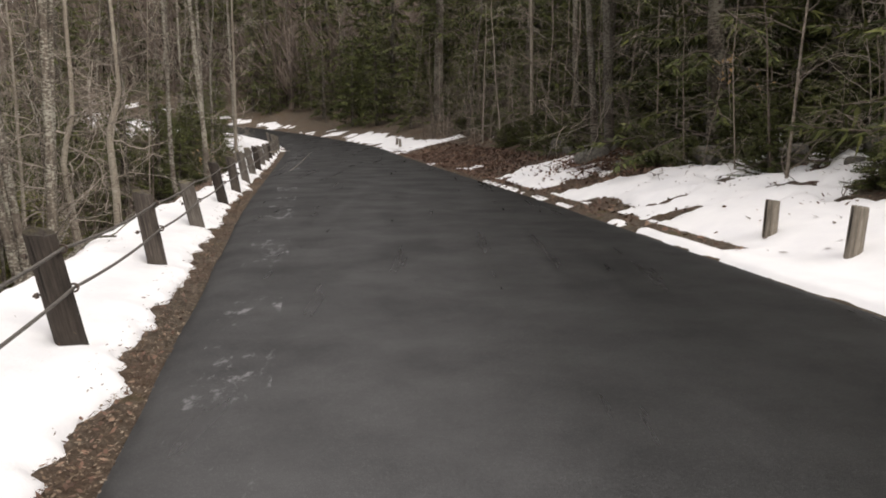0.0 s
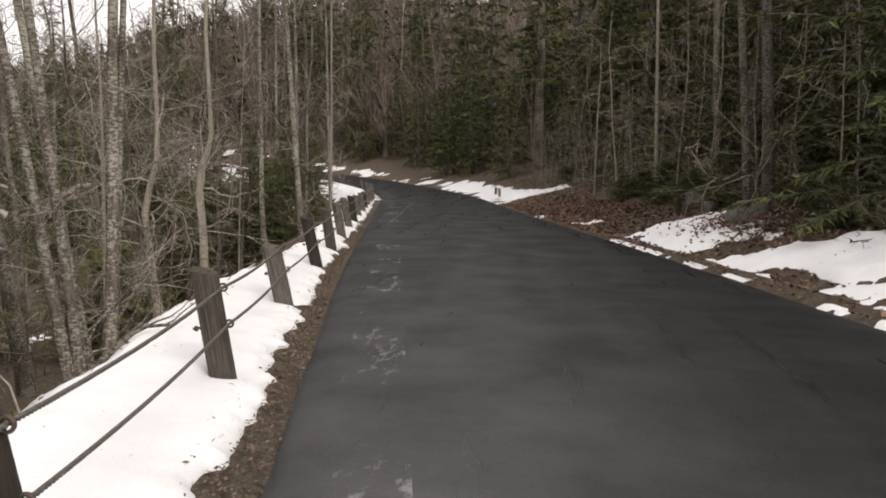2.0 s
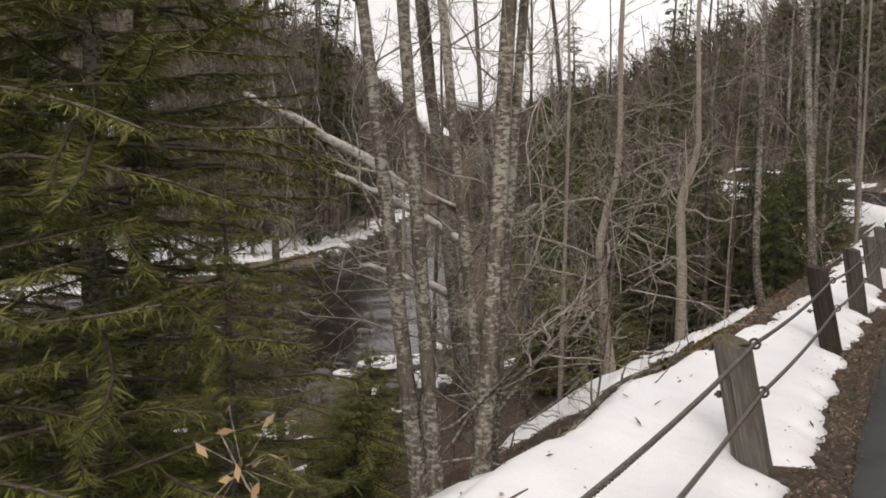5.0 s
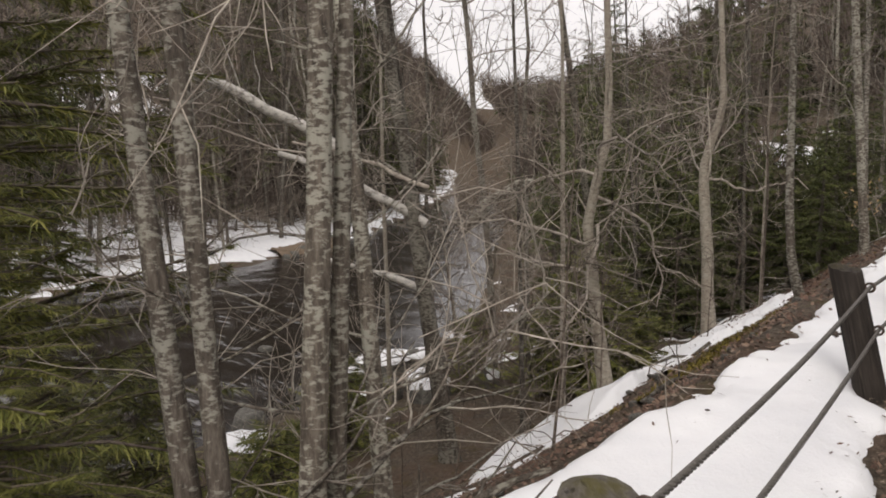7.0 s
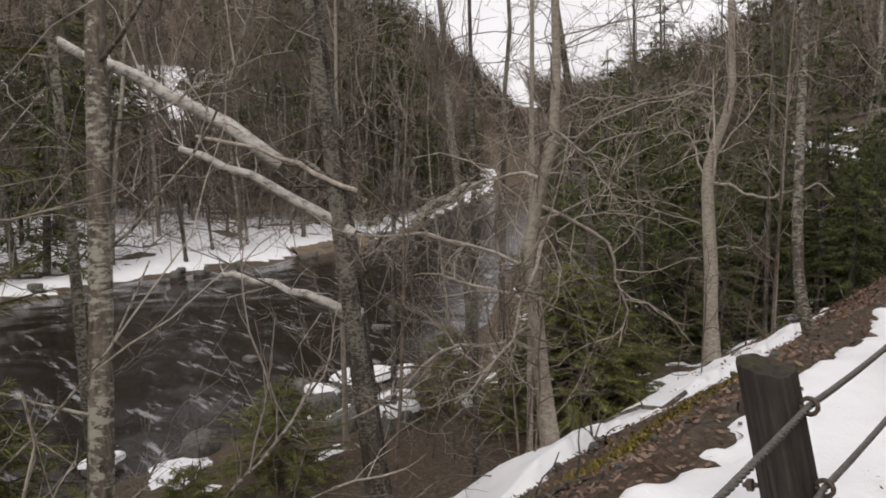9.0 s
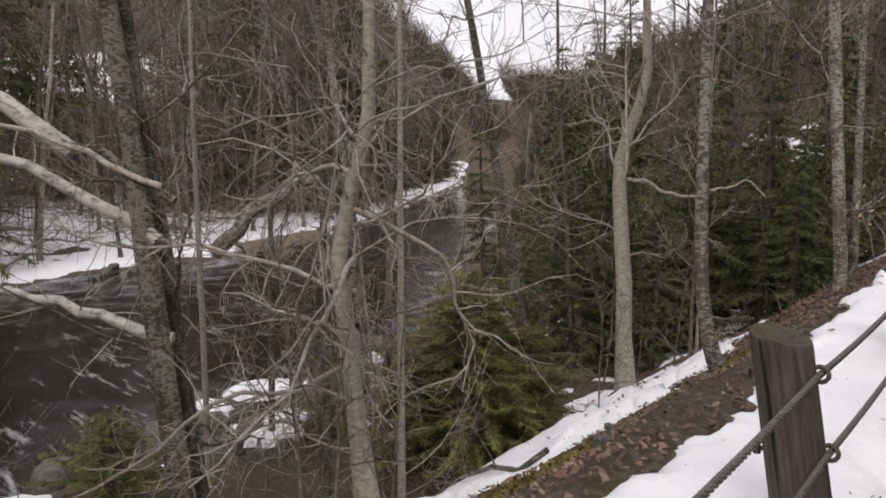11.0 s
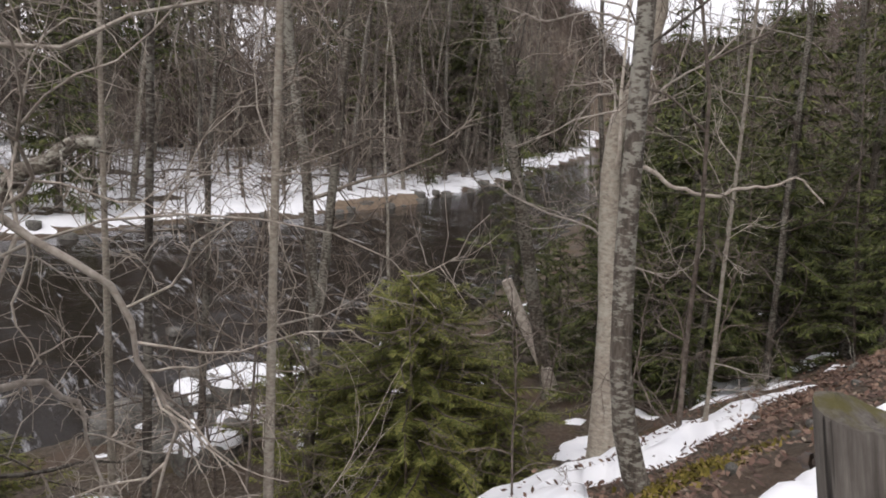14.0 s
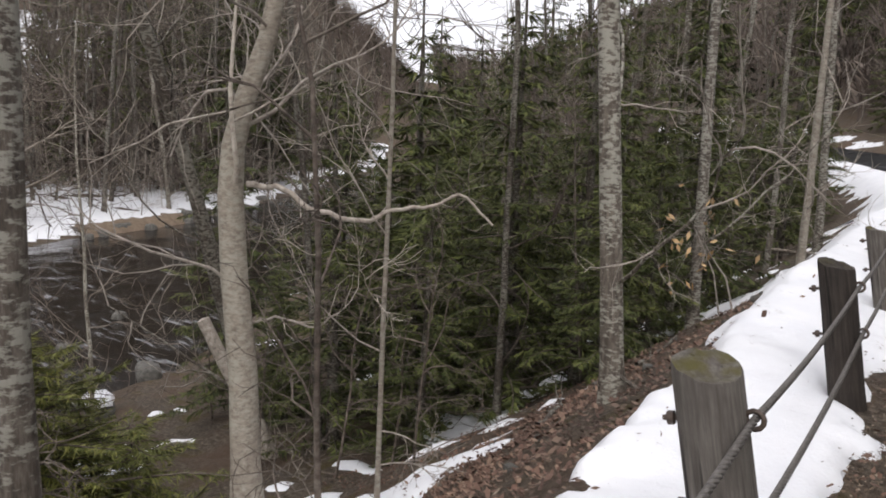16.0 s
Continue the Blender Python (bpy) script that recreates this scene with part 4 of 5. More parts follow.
def scatter(rng, kinds, n, place, name, label, category, group, lo=0.75, hi=1.25, sink=0.1, gap=1.2):
    done, tries = [], 0
    while len(done) < n and tries < n * 60:
        tries += 1
        x, y = place(rng)
        if bank_distance(np.array(x), np.array(y), NEAR_BANK) < 0.8 and bank_distance(np.array(x), np.array(y), FAR_BANK) > -1.5:
            continue
        s, d = to_road(np.array(x), np.array(y))
        if -5.2 < d < 5.4 and s < 140:
            continue
        if done and min((x - a) ** 2 + (y - b) ** 2 for a, b in done) < gap * gap:
            continue
        done.append((x, y))
        k = kinds[int(rng.integers(len(kinds)))]
        sc = lo + (hi - lo) * rng.random()
        m = pose(x, y, zat(x, y) - sink, 2.5 * rng.normal(), 2.5 * rng.normal(), rng.random() * 360) @ Matrix.Scale(sc, 4)
        thing_of(name, k, m, label, category, group)


def road_box(s0, s1, d0, d1):
    def place(rng):
        s, d = s0 + (s1 - s0) * rng.random(), d0 + (d1 - d0) * rng.random()
        return tuple(float(v) for v in from_road(s, d))
    return place


def beyond_river(y0, y1, back, front=1.5):
    line = np.array(FAR_BANK, float)
    def place(rng):
        y = y0 + (y1 - y0) * rng.random()
        return float(np.interp(y, line[:, 1], line[:, 0]) - front - back * rng.random() ** 1.2), float(y)
    return place


wood_rng = np.random.default_rng(21)
bare_kinds = []
for k in range(7):
    h = 11 + 1.1 * k
    mats = ((BARK_DARK, TWIG_DARK, TWIG_DARK), (BARK_DARK, TWIG_DARK, TWIG_MID), (BARK_GREY, TWIG_MID, TWIG_DARK))[k % 3]
    g = bare_tree_geo(wood_rng, straight_trunk(wood_rng, h, (0.05 * wood_rng.normal(), 0.05 * wood_rng.normal()), 0.16), 0.075 + 0.01 * k, 22, 0.16, 3.0, 5, 4, 6, wobble=0.22, fine=0.009)
    bare_kinds.append([(n, q.mesh(n, m)) for n, q, m in zip(("trunk", "limb_frame", "twig_spray"), g, mats)])
EVL, BAL = "dark green hemlock with drooping branches", "leafless grey-brown woodland tree"
# dense evergreens between the road and the river
scatter(ever_rng, hemlocks, 36, road_box(31, 48, 6.6, 16), "hemlock", EVL, "evergreen tree", "evergreens by the river", 0.42, 0.78, gap=1.25)
scatter(ever_rng, far_hemlocks, 34, road_box(60, 140, 12, 60), "hemlock", EVL, "evergreen tree", "evergreens by the river", 0.45, 0.75, gap=2.2)
scatter(ever_rng, far_hemlocks, 32, road_box(44, 90, 6.5, 32), "hemlock", EVL, "evergreen tree", "evergreens by the river", 0.38, 0.62, gap=1.8)
scatter(wood_rng, bare_kinds, 12, road_box(24, 60, 6.4, 15), "bare_tree", BAL, "tree", "trees by the river", 0.75, 1.05)
scatter(wood_rng, bare_kinds, 22, road_box(29, 88, 6.2, 28), "bare_tree", BAL, "tree", "trees by the river", 0.5, 0.85)
# the uphill side
laurel = [conifer_meshes(ever_rng, 1.7 + 0.3 * k, 1.2, 14, 7, 90, 0.15, 0.03, EVER, 0.03, 0.1) for k in range(2)]
scatter(ever_rng, laurel, 46, road_box(9, 32, -8.8, -6.0), "evergreen_shrub", "low dark evergreen shrub on the snowy bank", "shrub", "shrubs on the upper bank", 0.4, 0.85, gap=0.6)
scatter(ever_rng, laurel, 46, road_box(8, 48, -12.5, -7.0), "evergreen_shrub", "low dark evergreen shrub on the snowy bank", "shrub", "shrubs on the upper bank", 0.7, 1.35, gap=0.7)
scatter(ever_rng, hemlocks, 26, road_box(6, 46, -13, -7.2), "hemlock", EVL, "evergreen tree", "evergreens on the upper bank", 0.7, 1.5, gap=1.3)
scatter(ever_rng, far_hemlocks, 30, road_box(10, 75, -24, -11.0), "hemlock", EVL, "evergreen tree", "evergreens on the upper bank", 0.9, 1.6, gap=1.6)
scatter(ever_rng, tall_pines, 20, road_box(15, 90, -32, -10), "pine_tree", "tall dark pine with bare lower trunk", "evergreen tree", "evergreens on the upper bank", 1.0, 1.5, gap=2.4)
scatter(wood_rng, bare_kinds, 44, road_box(12, 95, -26, -6.5), "bare_tree", BAL, "tree", "trees on the upper bank", 0.7, 1.1)
scatter(ever_rng, far_hemlocks, 26, road_box(48, 96, -17, -6.5), "hemlock", EVL, "evergreen tree", "evergreens on the upper bank", 0.7, 1.15, gap=1.8)
# round the bend ahead
scatter(ever_rng, tall_pines, 30, road_box(92, 138, -30, 26), "pine_tree", "tall dark pine with bare lower trunk", "evergreen tree", "evergreens at the bend", 1.1, 1.6, gap=2.5)
scatter(wood_rng, bare_kinds, 30, road_box(90, 140, -22, 26), "bare_tree", BAL, "tree", "trees at the bend", 1.1, 1.7)
for k, (x, y, sc) in enumerate(((-14.4, 30.9, 0.95), (-13.0, 31.8, 0.85), (-12.2, 33.4, 0.8), (-10.9, 34.2, 0.75), (-10.4, 31.8, 0.55))):
    thing_of("hemlock", hemlocks[k % 2], pose(x, y, zat(x, y) - 0.1, 0, 0, 70 * k) @ Matrix.Scale(sc, 4), EVL, "evergreen tree", "evergreens by the river")
scatter(ever_rng, hemlocks, 16, road_box(47, 74, 6.2, 10), "hemlock", EVL, "evergreen tree", "evergreens by the river", 0.5, 0.8, gap=1.3)

for k in range(13):
    f, off = k / 12, 3 + 5 * ever_rng.random()
    x, y = -31 - 22 * f + 0.77 * off, 44 + 25 * f + 0.64 * off
    thing_of("hemlock", far_hemlocks[k % 3], pose(x, y, zat(x, y) - 0.1, 0, 0, 70 * k) @ Matrix.Scale(0.95 + 0.25 * ever_rng.random(), 4), EVL, "evergreen tree", "evergreens by the narrows")


def far_narrows(rng):
    f, off = rng.random(), 2 + 24 * rng.random()
    return -64 - 76 * f - 0.77 * off, 61 + 84 * f - 0.64 * off


scatter(wood_rng, bare_kinds, 74, far_narrows, "bare_tree", BAL, "tree", "trees by the narrows", 1.3, 2.1)
scatter(ever_rng, far_hemlocks, 26, far_narrows, "hemlock", EVL, "evergreen tree", "evergreens by the narrows", 1.2, 2.1, gap=2.2)
# along the river where it narrows
def narrows(rng):
    f, off = rng.random(), 2 + 22 * rng.random()
    return -36 - 104 * f + 0.77 * off, 46 + 118 * f + 0.64 * off


scatter(ever_rng, far_hemlocks, 44, narrows, "hemlock", EVL, "evergreen tree", "evergreens by the narrows", 0.5, 0.8, gap=2.0)
scatter(wood_rng, bare_kinds, 22, narrows, "bare_tree", BAL, "tree", "trees by the narrows", 0.5, 0.8)
# across the river
scatter(wood_rng, bare_kinds, 125, beyond_river(2, 85, 26), "bare_tree", BAL, "tree", "trees across the river", 1.3, 2.1)
scatter(ever_rng, far_hemlocks + tall_pines, 34, beyond_river(2, 95, 40, 4), "hemlock", EVL, "evergreen tree", "evergreens across the river", 1.3, 2.1, gap=2.0)
scatter(wood_rng, sap_kinds, 74, beyond_river(8, 70, 16, 1.0), "sapling", "thin bare sapling in snow across the river", "sapling", "saplings across the river", 1.0, 2.0, gap=0.7)


# ---- far woods on the hills ----
def far_woods(name, rng, n, evergreen, mat, label, near, az0=-75, az1=140):
    rad, az = near + (410 - near) * rng.random(n) ** 1.5, np.radians(az0 + (az1 - az0) * rng.random(n))
    x, y = -3 - rad * np.sin(az), 10 + rad * np.cos(az)
    s, d = to_road(x, y)
    ok = ~((bank_distance(x, y, FAR_BANK) > -4) & (bank_distance(x, y, NEAR_BANK) < 3) & (rad < 235)) & ((np.abs(d) > 9) | (s > 220))
    x, y, rad = x[ok], y[ok], rad[ok]
    n = len(x)
    z, h = height(x, y), (4 + 8 * rng.random(n) ** 1.7) * (1 + rad / 900)
    m = 30 if evergreen else 20
    a, f = rng.random((n, m)) * 6.283, rng.random((n, m))
    X, Y, Z, H = x[:, None], y[:, None], z[:, None], h[:, None]
    if evergreen:
        r = H * 0.26 * (1 - f) * (0.5 + 0.6 * rng.random((n, m)))
        zz = Z + H * (0.06 + 0.94 * f)
        w = 0.45 + 0.4 * rng.random((n, m))
        p0 = np.stack([X + 0.3 * r * np.cos(a), Y + 0.3 * r * np.sin(a), zz + 0.25 * r], -1)
        p1 = np.stack([X + r * np.cos(a) - w * np.sin(a), Y + r * np.sin(a) + w * np.cos(a), zz - 0.3 * r], -1)
        p2 = np.stack([X + r * np.cos(a) + w * np.sin(a), Y + r * np.sin(a) - w * np.cos(a), zz - 0.2 * r], -1)
    else:
        lo, r = H * (0.15 + 0.5 * f), H * 0.36 * rng.random((n, m)) ** 0.6
        top = lo + H * 0.35 * (0.4 + rng.random((n, m)))
        w = 0.03 + 0.06 * rng.random((n, m))
        p0 = np.stack([X + r * np.cos(a), Y + r * np.sin(a), Z + np.minimum(top, H * (0.75 + 0.25 * rng.random((n, m))))], -1)
        p1 = np.stack([X + 0.2 * r * np.cos(a) - w, Y + 0.2 * r * np.sin(a), Z + lo], -1)
        p2 = np.stack([X + 0.2 * r * np.cos(a) + w, Y + 0.2 * r * np.sin(a) + w, Z + lo + 0.3], -1)
    g = Geo()
    g.add(np.stack([p0, p1, p2], 2).reshape(-1, 3), np.arange(3 * n * m).reshape(-1, 3))
    q = np.stack([np.stack([x - 0.13, y, z - 0.3], -1), np.stack([x + 0.13, y, z - 0.3], -1), np.stack([x, y, z + 0.85 * h], -1)], 1)
    g.add(q.reshape(-1, 3), np.arange(3 * n).reshape(-1, 3))
    tagged(part(name, g, mat, None, "", False), label, "woods", kind="stuff")


far_rng = np.random.default_rng(3)
far_woods("far_bare_woods", far_rng, 14000, False, FARWOOD, "grey-brown leafless woods on the far hills", 80)
far_woods("far_evergreens", far_rng, 1600, True, FAREVER, "dark evergreens scattered over the far hills", 110)
far_woods("valley_bare_woods", far_rng, 3500, False, FARWOOD, "grey-brown leafless woods where the valley narrows", 85, 34, 60)
far_woods("valley_evergreens", far_rng, 450, True, FAREVER, "dark evergreens where the valley narrows", 85, 34, 60)


# ---- rocks, leaves and litter ----
def rock_geo(rng, size, flat=0.6):
    bm = bmesh.new()
    bmesh.ops.create_icosphere(bm, subdivisions=3, radius=1.0)
    g = Geo()
    v = np.array([p.co[:] for p in bm.verts])
    f = [[p.index for p in q.verts] for q in bm.faces]
    bm.free()
    k = rng.random(3) * 40
    lump = np.array([noise.fractal(Vector(p * 1.1 + k), 0.9, 2.0, 4) for p in v])
    v = v * (1 + 0.32 * lump)[:, None]
    v = np.where(np.abs(v) > 0.72, np.sign(v) * (0.72 + (np.abs(v) - 0.72) * 0.35), v)
    g.add(v * np.array((1.0, 0.75, flat)) * size, f)
    return g


rock_rng = np.random.default_rng(66)
boulder_meshes = [rock_geo(rock_rng, 1.0, 0.55 + 0.1 * k).mesh("stone", ROCK) for k in range(5)]


def cap_geo(rng, size):
    g = Geo()
    a = np.linspace(0, 2 * math.pi, 15)[:-1]
    r = size * (0.75 + 0.4 * rng.random(14))
    rings = [(1.0, -0.05), (0.96, 0.06), (0.75, 0.12), (0.35, 0.15)]
    v = [np.stack([r * k * np.cos(a), 0.7 * r * k * np.sin(a), np.full(14, h)], -1) for k, h in rings] + [np.array([(0, 0, 0.155)])]
    v = np.concatenate(v)
    f = [(i * 14 + j, i * 14 + (j + 1) % 14, (i + 1) * 14 + (j + 1) % 14, (i + 1) * 14 + j) for i in range(3) for j in range(14)]
    g.add(v, f)
    g.add(v[42:], [(j, (j + 1) % 14, 14) for j in range(14)])
    return g


def boulder(x, y, size, label, group, cap=False, raise_=0.25):
    ob = new("boulder")
    z = max(zat(x, y), WATER_Z - 0.1)
    ob.matrix_world = pose(x, y, z + raise_ * size, 0, 0, rock_rng.random() * 360)
    tagged(ob, label, "rock", group)
    st = part("stone", boulder_meshes[int(rock_rng.integers(5))], None, ob)
    st.scale = (size, size, size)
    if cap:
        c = part("snow_cap", cap_geo(rock_rng, size * 0.95), SNOW, ob, "melting white snow cap")
        c.location = (0, 0, size * 0.42)
    return ob


boulder(7.4, 20.4, 0.95, "large grey mossy boulder on the snowy bank", "boulders on the upper bank")
boulder(5.5, 18.6, 0.5, "brown mossy boulder half in snow", "boulders on the upper bank")
boulder(8.6, 19.2, 0.7, "large grey mossy boulder on the snowy bank", "boulders on the upper bank")
for x, y, sz, cp in ((-20.1, 23.9, 1.0, 1), (-20.5, 22.9, 0.75, 1), (-19.6, 24.9, 0.6, 1), (-17.5, 23.0, 0.55, 1), (-19.2, 22.1, 0.5, 0), (-17.4, 21.7, 0.6, 0), (-16.0, 21.9, 0.6, 1), (-15.4, 23.3, 0.4, 1), (-16.7, 22.6, 0.45, 0), (-18.3, 22.6, 0.4, 0), (-20.6, 21.6, 0.55, 0), (-19.0, 21.0, 0.6, 0), (-22.6, 23.4, 0.45, 0), (-18.4, 24.4, 0.5, 0), (-21.6, 28.3, 0.5, 1), (-19.4, 19.0, 0.6, 0), (-20.4, 17.2, 0.5, 1), (-23.8, 30.5, 0.5, 0), (-25.5, 27.8, 0.35, 0), (-28.0, 30.0, 0.3, 0), (-27, 24, 0.35, 0), (-31, 33, 0.35, 0)):
    boulder(x, y, sz, "wet river boulder capped with melting snow" if cp else "wet dark boulder in the river shallows", "boulders in the river", bool(cp))
far_line = np.array(FAR_BANK, float)
for k in range(26):
    y = 22 + 42 * rock_rng.random()
    x = float(np.interp(y, far_line[:, 1], far_line[:, 0])) + 0.6 * rock_rng.normal() + 0.5
    boulder(x, y, 0.25 + 0.4 * rock_rng.random(), "dark boulder along the snowy far shore", "boulders on the far shore")
for k in range(60):
    s, d = 12 + 20 * rock_rng.random(), 4.5 + 2.6 * rock_rng.random() ** 1.3
    x, y = (float(v) for v in from_road(s, d))
    boulder(x, y, 0.03 + 0.04 * rock_rng.random(), "small pale stone in the leaf litter", "stones on the slope", False, 0.2)

# bank of tan earth on the far shore
g = Geo()
t = np.linspace(0, 1, 24)
yy = 40 + 9 * t
xx = np.interp(yy, far_line[:, 1], far_line[:, 0])
rows_ = [np.stack([xx + o, yy, WATER_Z + h + 0.06 * rock_rng.normal(size=24)], -1) for o, h in ((1.1, -0.3), (0.5, 0.3), (-0.3, 0.62), (-1.6, 0.5))]
g.add(np.concatenate(rows_), [(a * 24 + i, a * 24 + i + 1, a * 24 + 25 + i, a * 24 + 24 + i) for a in range(3) for i in range(23)])
EARTH = material("tan_earth", plain_nodes((0.12, 0.085, 0.055), (0.24, 0.18, 0.125), 3, 0.05))
tagged(part("earth_bank", g, EARTH), "bare tan earth bank at the far waterline", "river bank", kind="structure")

# fallen branches
stick_rng = np.random.default_rng(14)
for s, d, ln, az in ((21.5, 6.2, 1.6, 200), (25.5, 7.4, 1.8, 150), (16.4, 5.2, 1.2, 95), (19.2, 6.0, 1.3, 130), (28.5, 6.0, 1.6, 110), (12.4, 4.75, 0.9, 70), (13.5, -6.2, 1.2, 20), (24, 8.6, 2.2, 190), (30.0, 5.6, 1.4, 95), (9.4, 4.55, 0.7, 60)):
    x, y = (float(v) for v in from_road(s, d))
    n = 7
    p = wander(stick_rng, (x, y, 0), (math.cos(radians(az)), math.sin(radians(az)), 0), ln, n, 0.12)
    p[:, 2] = height(p[:, 0], p[:, 1]) + np.maximum(snow_depth(p[:, 0], p[:, 1]), 0) + 0.03
    g = Geo()
    tube(g, p, 0.03 * np.linspace(1, 0.4, n), 7, 0.2, stick_rng, True)
    for _ in range(4):
        q, w = along(p, 0.2 + 0.7 * stick_rng.random())
        tube(g, wander(stick_rng, q, unit(w + stick_rng.normal(size=3) * 0.6 + up * 0.3), 0.3 + 0.3 * stick_rng.random(), 5, 0.2), 0.01 * np.linspace(1, 0.4, 5), 4)
    tagged(part("fallen_branch", g, BARK_DARK), "dark fallen branch lying on snow and leaves", "branch", "fallen branches")


def litter(name, rng, n, place, size, mat, label, flat=0.35, stretch=0.6, lift=0.012, on_snow=0.03):
    """Many small flakes on the ground, as one object."""
    s, d = place(rng, n)
    x, y = from_road(s, d)
    deep = snow_depth(x, y)
    z = height(x, y) + np.maximum(deep - 0.02, 0)
    bare = (deep < 0.0) | (rng.random(n) < on_snow)
    x, y, z = x[bare], y[bare], z[bare]
    n = len(x)
    a = rng.random(n) * 6.283
    sz = size * (0.5 + rng.random(n))
    ux = np.stack([np.cos(a), np.sin(a), flat * rng.normal(size=n)], -1) * sz[:, None]
    uy = np.stack([-np.sin(a), np.cos(a), flat * rng.normal(size=n)], -1) * (sz * stretch)[:, None]
    c = np.stack([x, y, z + lift], -1)
    g = Geo()
    g.add(np.stack([c - ux, c + uy * 0.8, c + ux, c - uy * 0.8], 1).reshape(-1, 3), np.arange(4 * n).reshape(-1, 4))
    tagged(part(name, g, mat, None, "", False), label, "litter", kind="stuff")


lit_rng = np.random.default_rng(90)
litter("gravel_chips", lit_rng, 26000, lambda r, n: ((s := -3 + 34 * r.random(n)), road_half(s) - 0.03 + 0.42 * r.random(n)), 0.0095, CHIP, "gravel, bark chips and needles along the asphalt edge")
litter("verge_leaves", lit_rng, 5000, lambda r, n: ((s := -3 + 38 * r.random(n)), road_half(s) + 0.02 + 0.4 * r.random(n)), 0.018, LEAF, "brown fallen leaves along the asphalt edge")
litter("bank_leaves", lit_rng, 30000, lambda r, n: (8 + 26 * r.random(n), 4.0 + 6.0 * r.random(n) ** 1.3), 0.022, LEAF, "red-brown fallen leaves on the steep bank")
litter("upper_bank_leaves", lit_rng, 22000, lambda r, n: (8 + 38 * r.random(n), -3.0 - 6.5 * r.random(n)), 0.04, LEAF, "red-brown fallen leaves on the upper bank")
litter("slope_leaf_drift", lit_rng, 5000, lambda r, n: (27.6 + 1.9 * r.normal(size=n), 6.3 + 0.7 * r.normal(size=n)), 0.026, LEAF, "drift of red-brown leaves on the steep bank", 0.5, 0.6, 0.025, 0.12)
litter("bank_moss", lit_rng, 9000, lambda r, n: ((s := 17 + 7.5 * r.random(n)), 5.3 - 0.05 * (s - 20) + 0.3 * r.normal(size=n) * r.random(n)), 0.017, MOSS, "yellow-green moss along the top of the bank", 0.8, 0.7, 0.012, 0.0)
litter("roadside_leaves", lit_rng, 12000, lambda r, n: (31 + 6 * r.normal(size=n), -3.2 - 2.6 * r.random(n) ** 1.2), 0.05, LEAF, "red-brown leaves heaped along the upper verge", 0.5, 0.6, 0.03, 0.05)
litter("bank_stones", lit_rng, 5000, lambda r, n: (8 + 26 * r.random(n), 4.1 + 2.4 * r.random(n)), 0.016, CHIP, "small stones and twigs on the bank")

litter("leaf_drift", lit_rng, 5000, lambda r, n: (19.0 + 1.1 * r.normal(size=n), -5.7 + 0.55 * r.normal(size=n)), 0.045, LEAF, "drift of red-brown leaves under the roadside tree", 0.5, 0.6, 0.03, 0.9)
litter("needle_scatter", lit_rng, 3500, lambda r, n: (7 + 30 * r.random(n), -4.6 - 5 * r.random(n) ** 0.7), 0.03, LEAF, "scattered dead leaves and bits of bark on the snow", 0.5, 0.3, 0.02, 0.8)
litter("verge_scatter", lit_rng, 160, lambda r, n: (1 + 28 * r.random(n), 3.3 + 1.1 * r.random(n)), 0.011, LEAF, "a few dead leaves and bits of bark on the snow", 0.3, 0.3, 0.02, 0.9)
for k in range(16):
    s, d = 10 + 17 * rock_rng.random(), -5.3 - 2.6 * rock_rng.random()
    x, y = (float(v) for v in from_road(s, d))
    boulder(x, y, 0.16 + 0.3 * rock_rng.random() ** 2, "dark mossy stone poking out of the snow", "stones on the upper bank", False, 0.35)
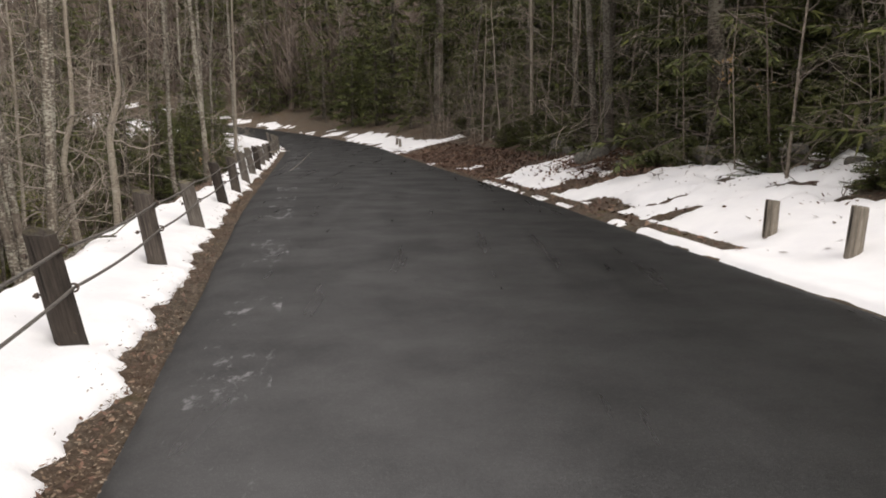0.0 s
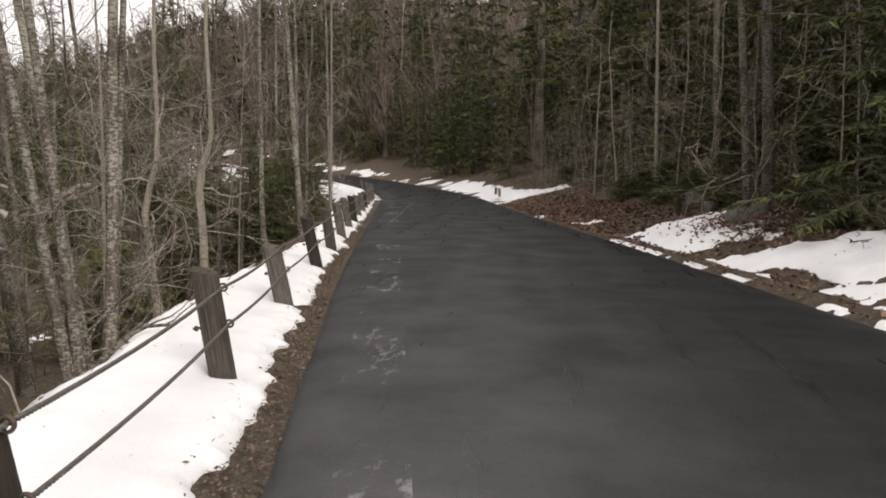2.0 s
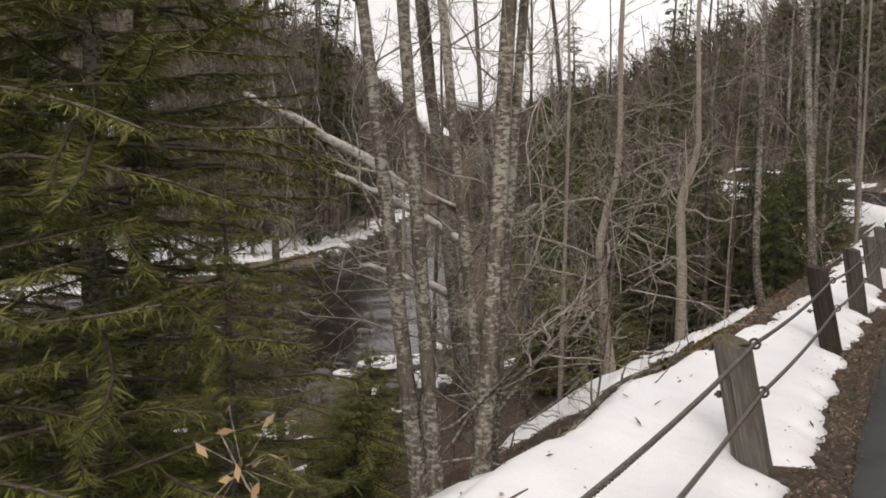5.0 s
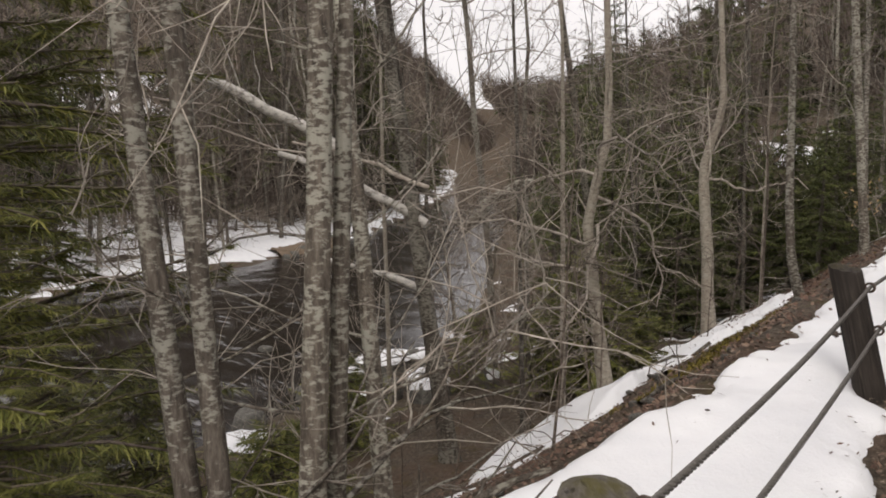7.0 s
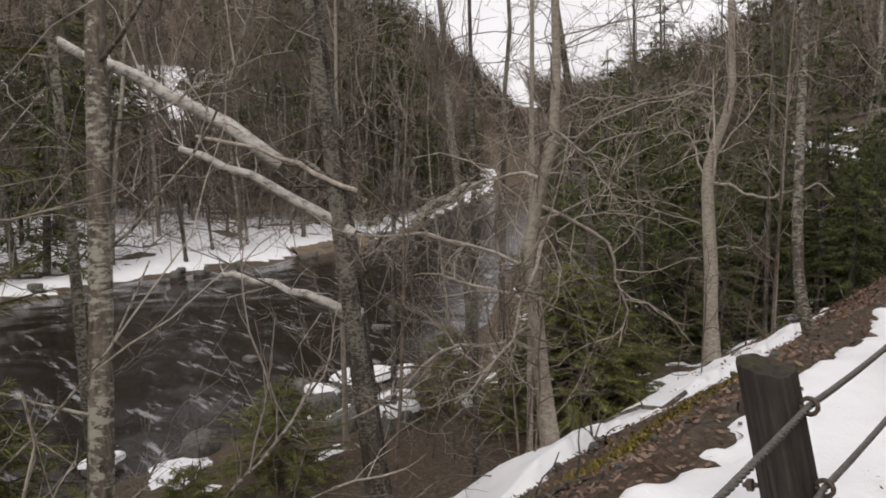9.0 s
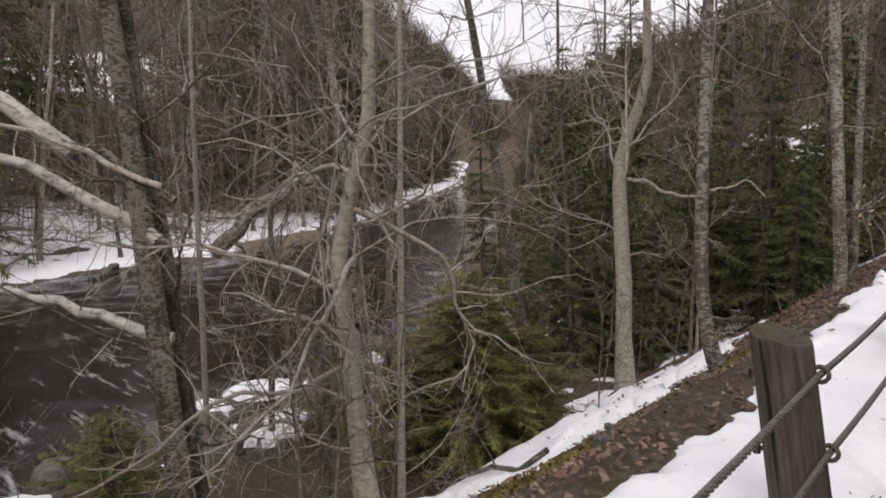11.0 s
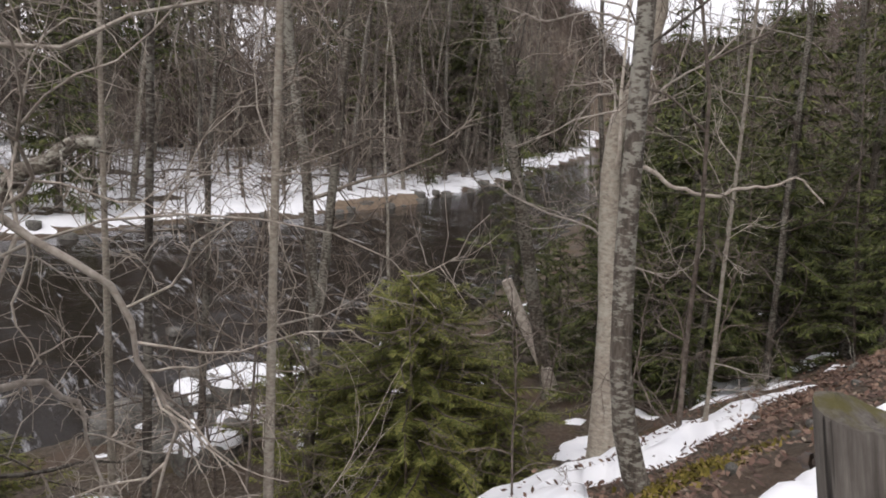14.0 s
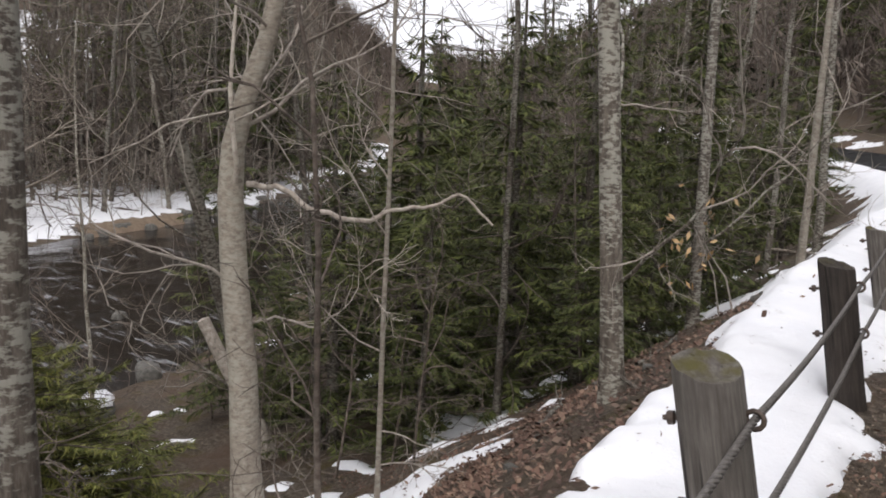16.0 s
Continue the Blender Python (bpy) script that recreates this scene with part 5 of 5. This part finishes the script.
for k in range(16):
    s, d, az = 9 + 20 * stick_rng.random(), -4.9 - 3 * stick_rng.random(), 360 * stick_rng.random()
    x, y = (float(v) for v in from_road(s, d))
    p = wander(stick_rng, (x, y, 0), (math.cos(radians(az)), math.sin(radians(az)), 0), 0.5 + 0.8 * stick_rng.random(), 7, 0.14)
    p[:, 2] = height(p[:, 0], p[:, 1]) + np.maximum(snow_depth(p[:, 0], p[:, 1]), 0) + np.linspace(0.0, 0.25 * stick_rng.random(), 7)
    g = Geo()
    tube(g, p, 0.016 * np.linspace(1, 0.3, 7), 6, 0.2, stick_rng)
    for _ in range(5):
        q, w = along(p, 0.2 + 0.7 * stick_rng.random())
        tube(g, wander(stick_rng, q, unit(w + stick_rng.normal(size=3) * 0.6 + up * 0.4), 0.15 + 0.3 * stick_rng.random(), 5, 0.2), 0.006 * np.linspace(1, 0.4, 5), 4)
    tagged(part("fallen_branch", g, TWIG_DARK), "thin fallen twig lying on the snowy bank", "branch", "fallen twigs")

# tan leaves still hanging on a few twigs
def leaf_sprig(x, y, z, n, rng, spread):
    ob = new("leaf_sprig")
    ob.location = (x, y, z)
    tagged(ob, "withered tan leaves hanging on a thin twig", "leaves", "withered leaves")
    g, lg = Geo(), Geo()
    gz = zat(x + 0.3, y + 0.2) - z
    tube(g, np.array([(0.3, 0.2, gz - 0.05), (0.2, 0.15, gz * 0.5), (0.05, 0.0, -0.1), (-0.1, -0.1, 0.25)]), [0.014, 0.011, 0.008, 0.004], 5)
    for _ in range(n):
        p = rng.normal(size=3) * spread
        a, t = unit(rng.normal(size=3) * (1, 1, 0.6) - (0, 0, 0.7)), unit(rng.normal(size=3))
        w = unit(np.cross(a, t)) * 0.028
        tube(g, np.array([p, p * 0.5, p * 0.2]), [0.003, 0.003, 0.004], 3)
        lg.add([p, p + a * 0.06 + w, p + a * 0.13, p + a * 0.06 - w], [(0, 1, 2, 3)])
    part("twig", g, TWIG, ob)
    part("leaves", lg, LEAF_TAN, ob, "", False)


sprig_rng = np.random.default_rng(12)
leaf_sprig(5.65, 15.9, 2.73, 26, sprig_rng, 0.16)
leaf_sprig(6.6, 16.4, 2.1, 12, sprig_rng, 0.2)
leaf_sprig(-6.1, 9.6, -0.2, 16, sprig_rng, 0.2)
leaf_sprig(-9.4, 31.0, 0.35, 22, sprig_rng, 0.3)
leaf_sprig(-8.9, 30.2, 0.3, 20, sprig_rng, 0.3)
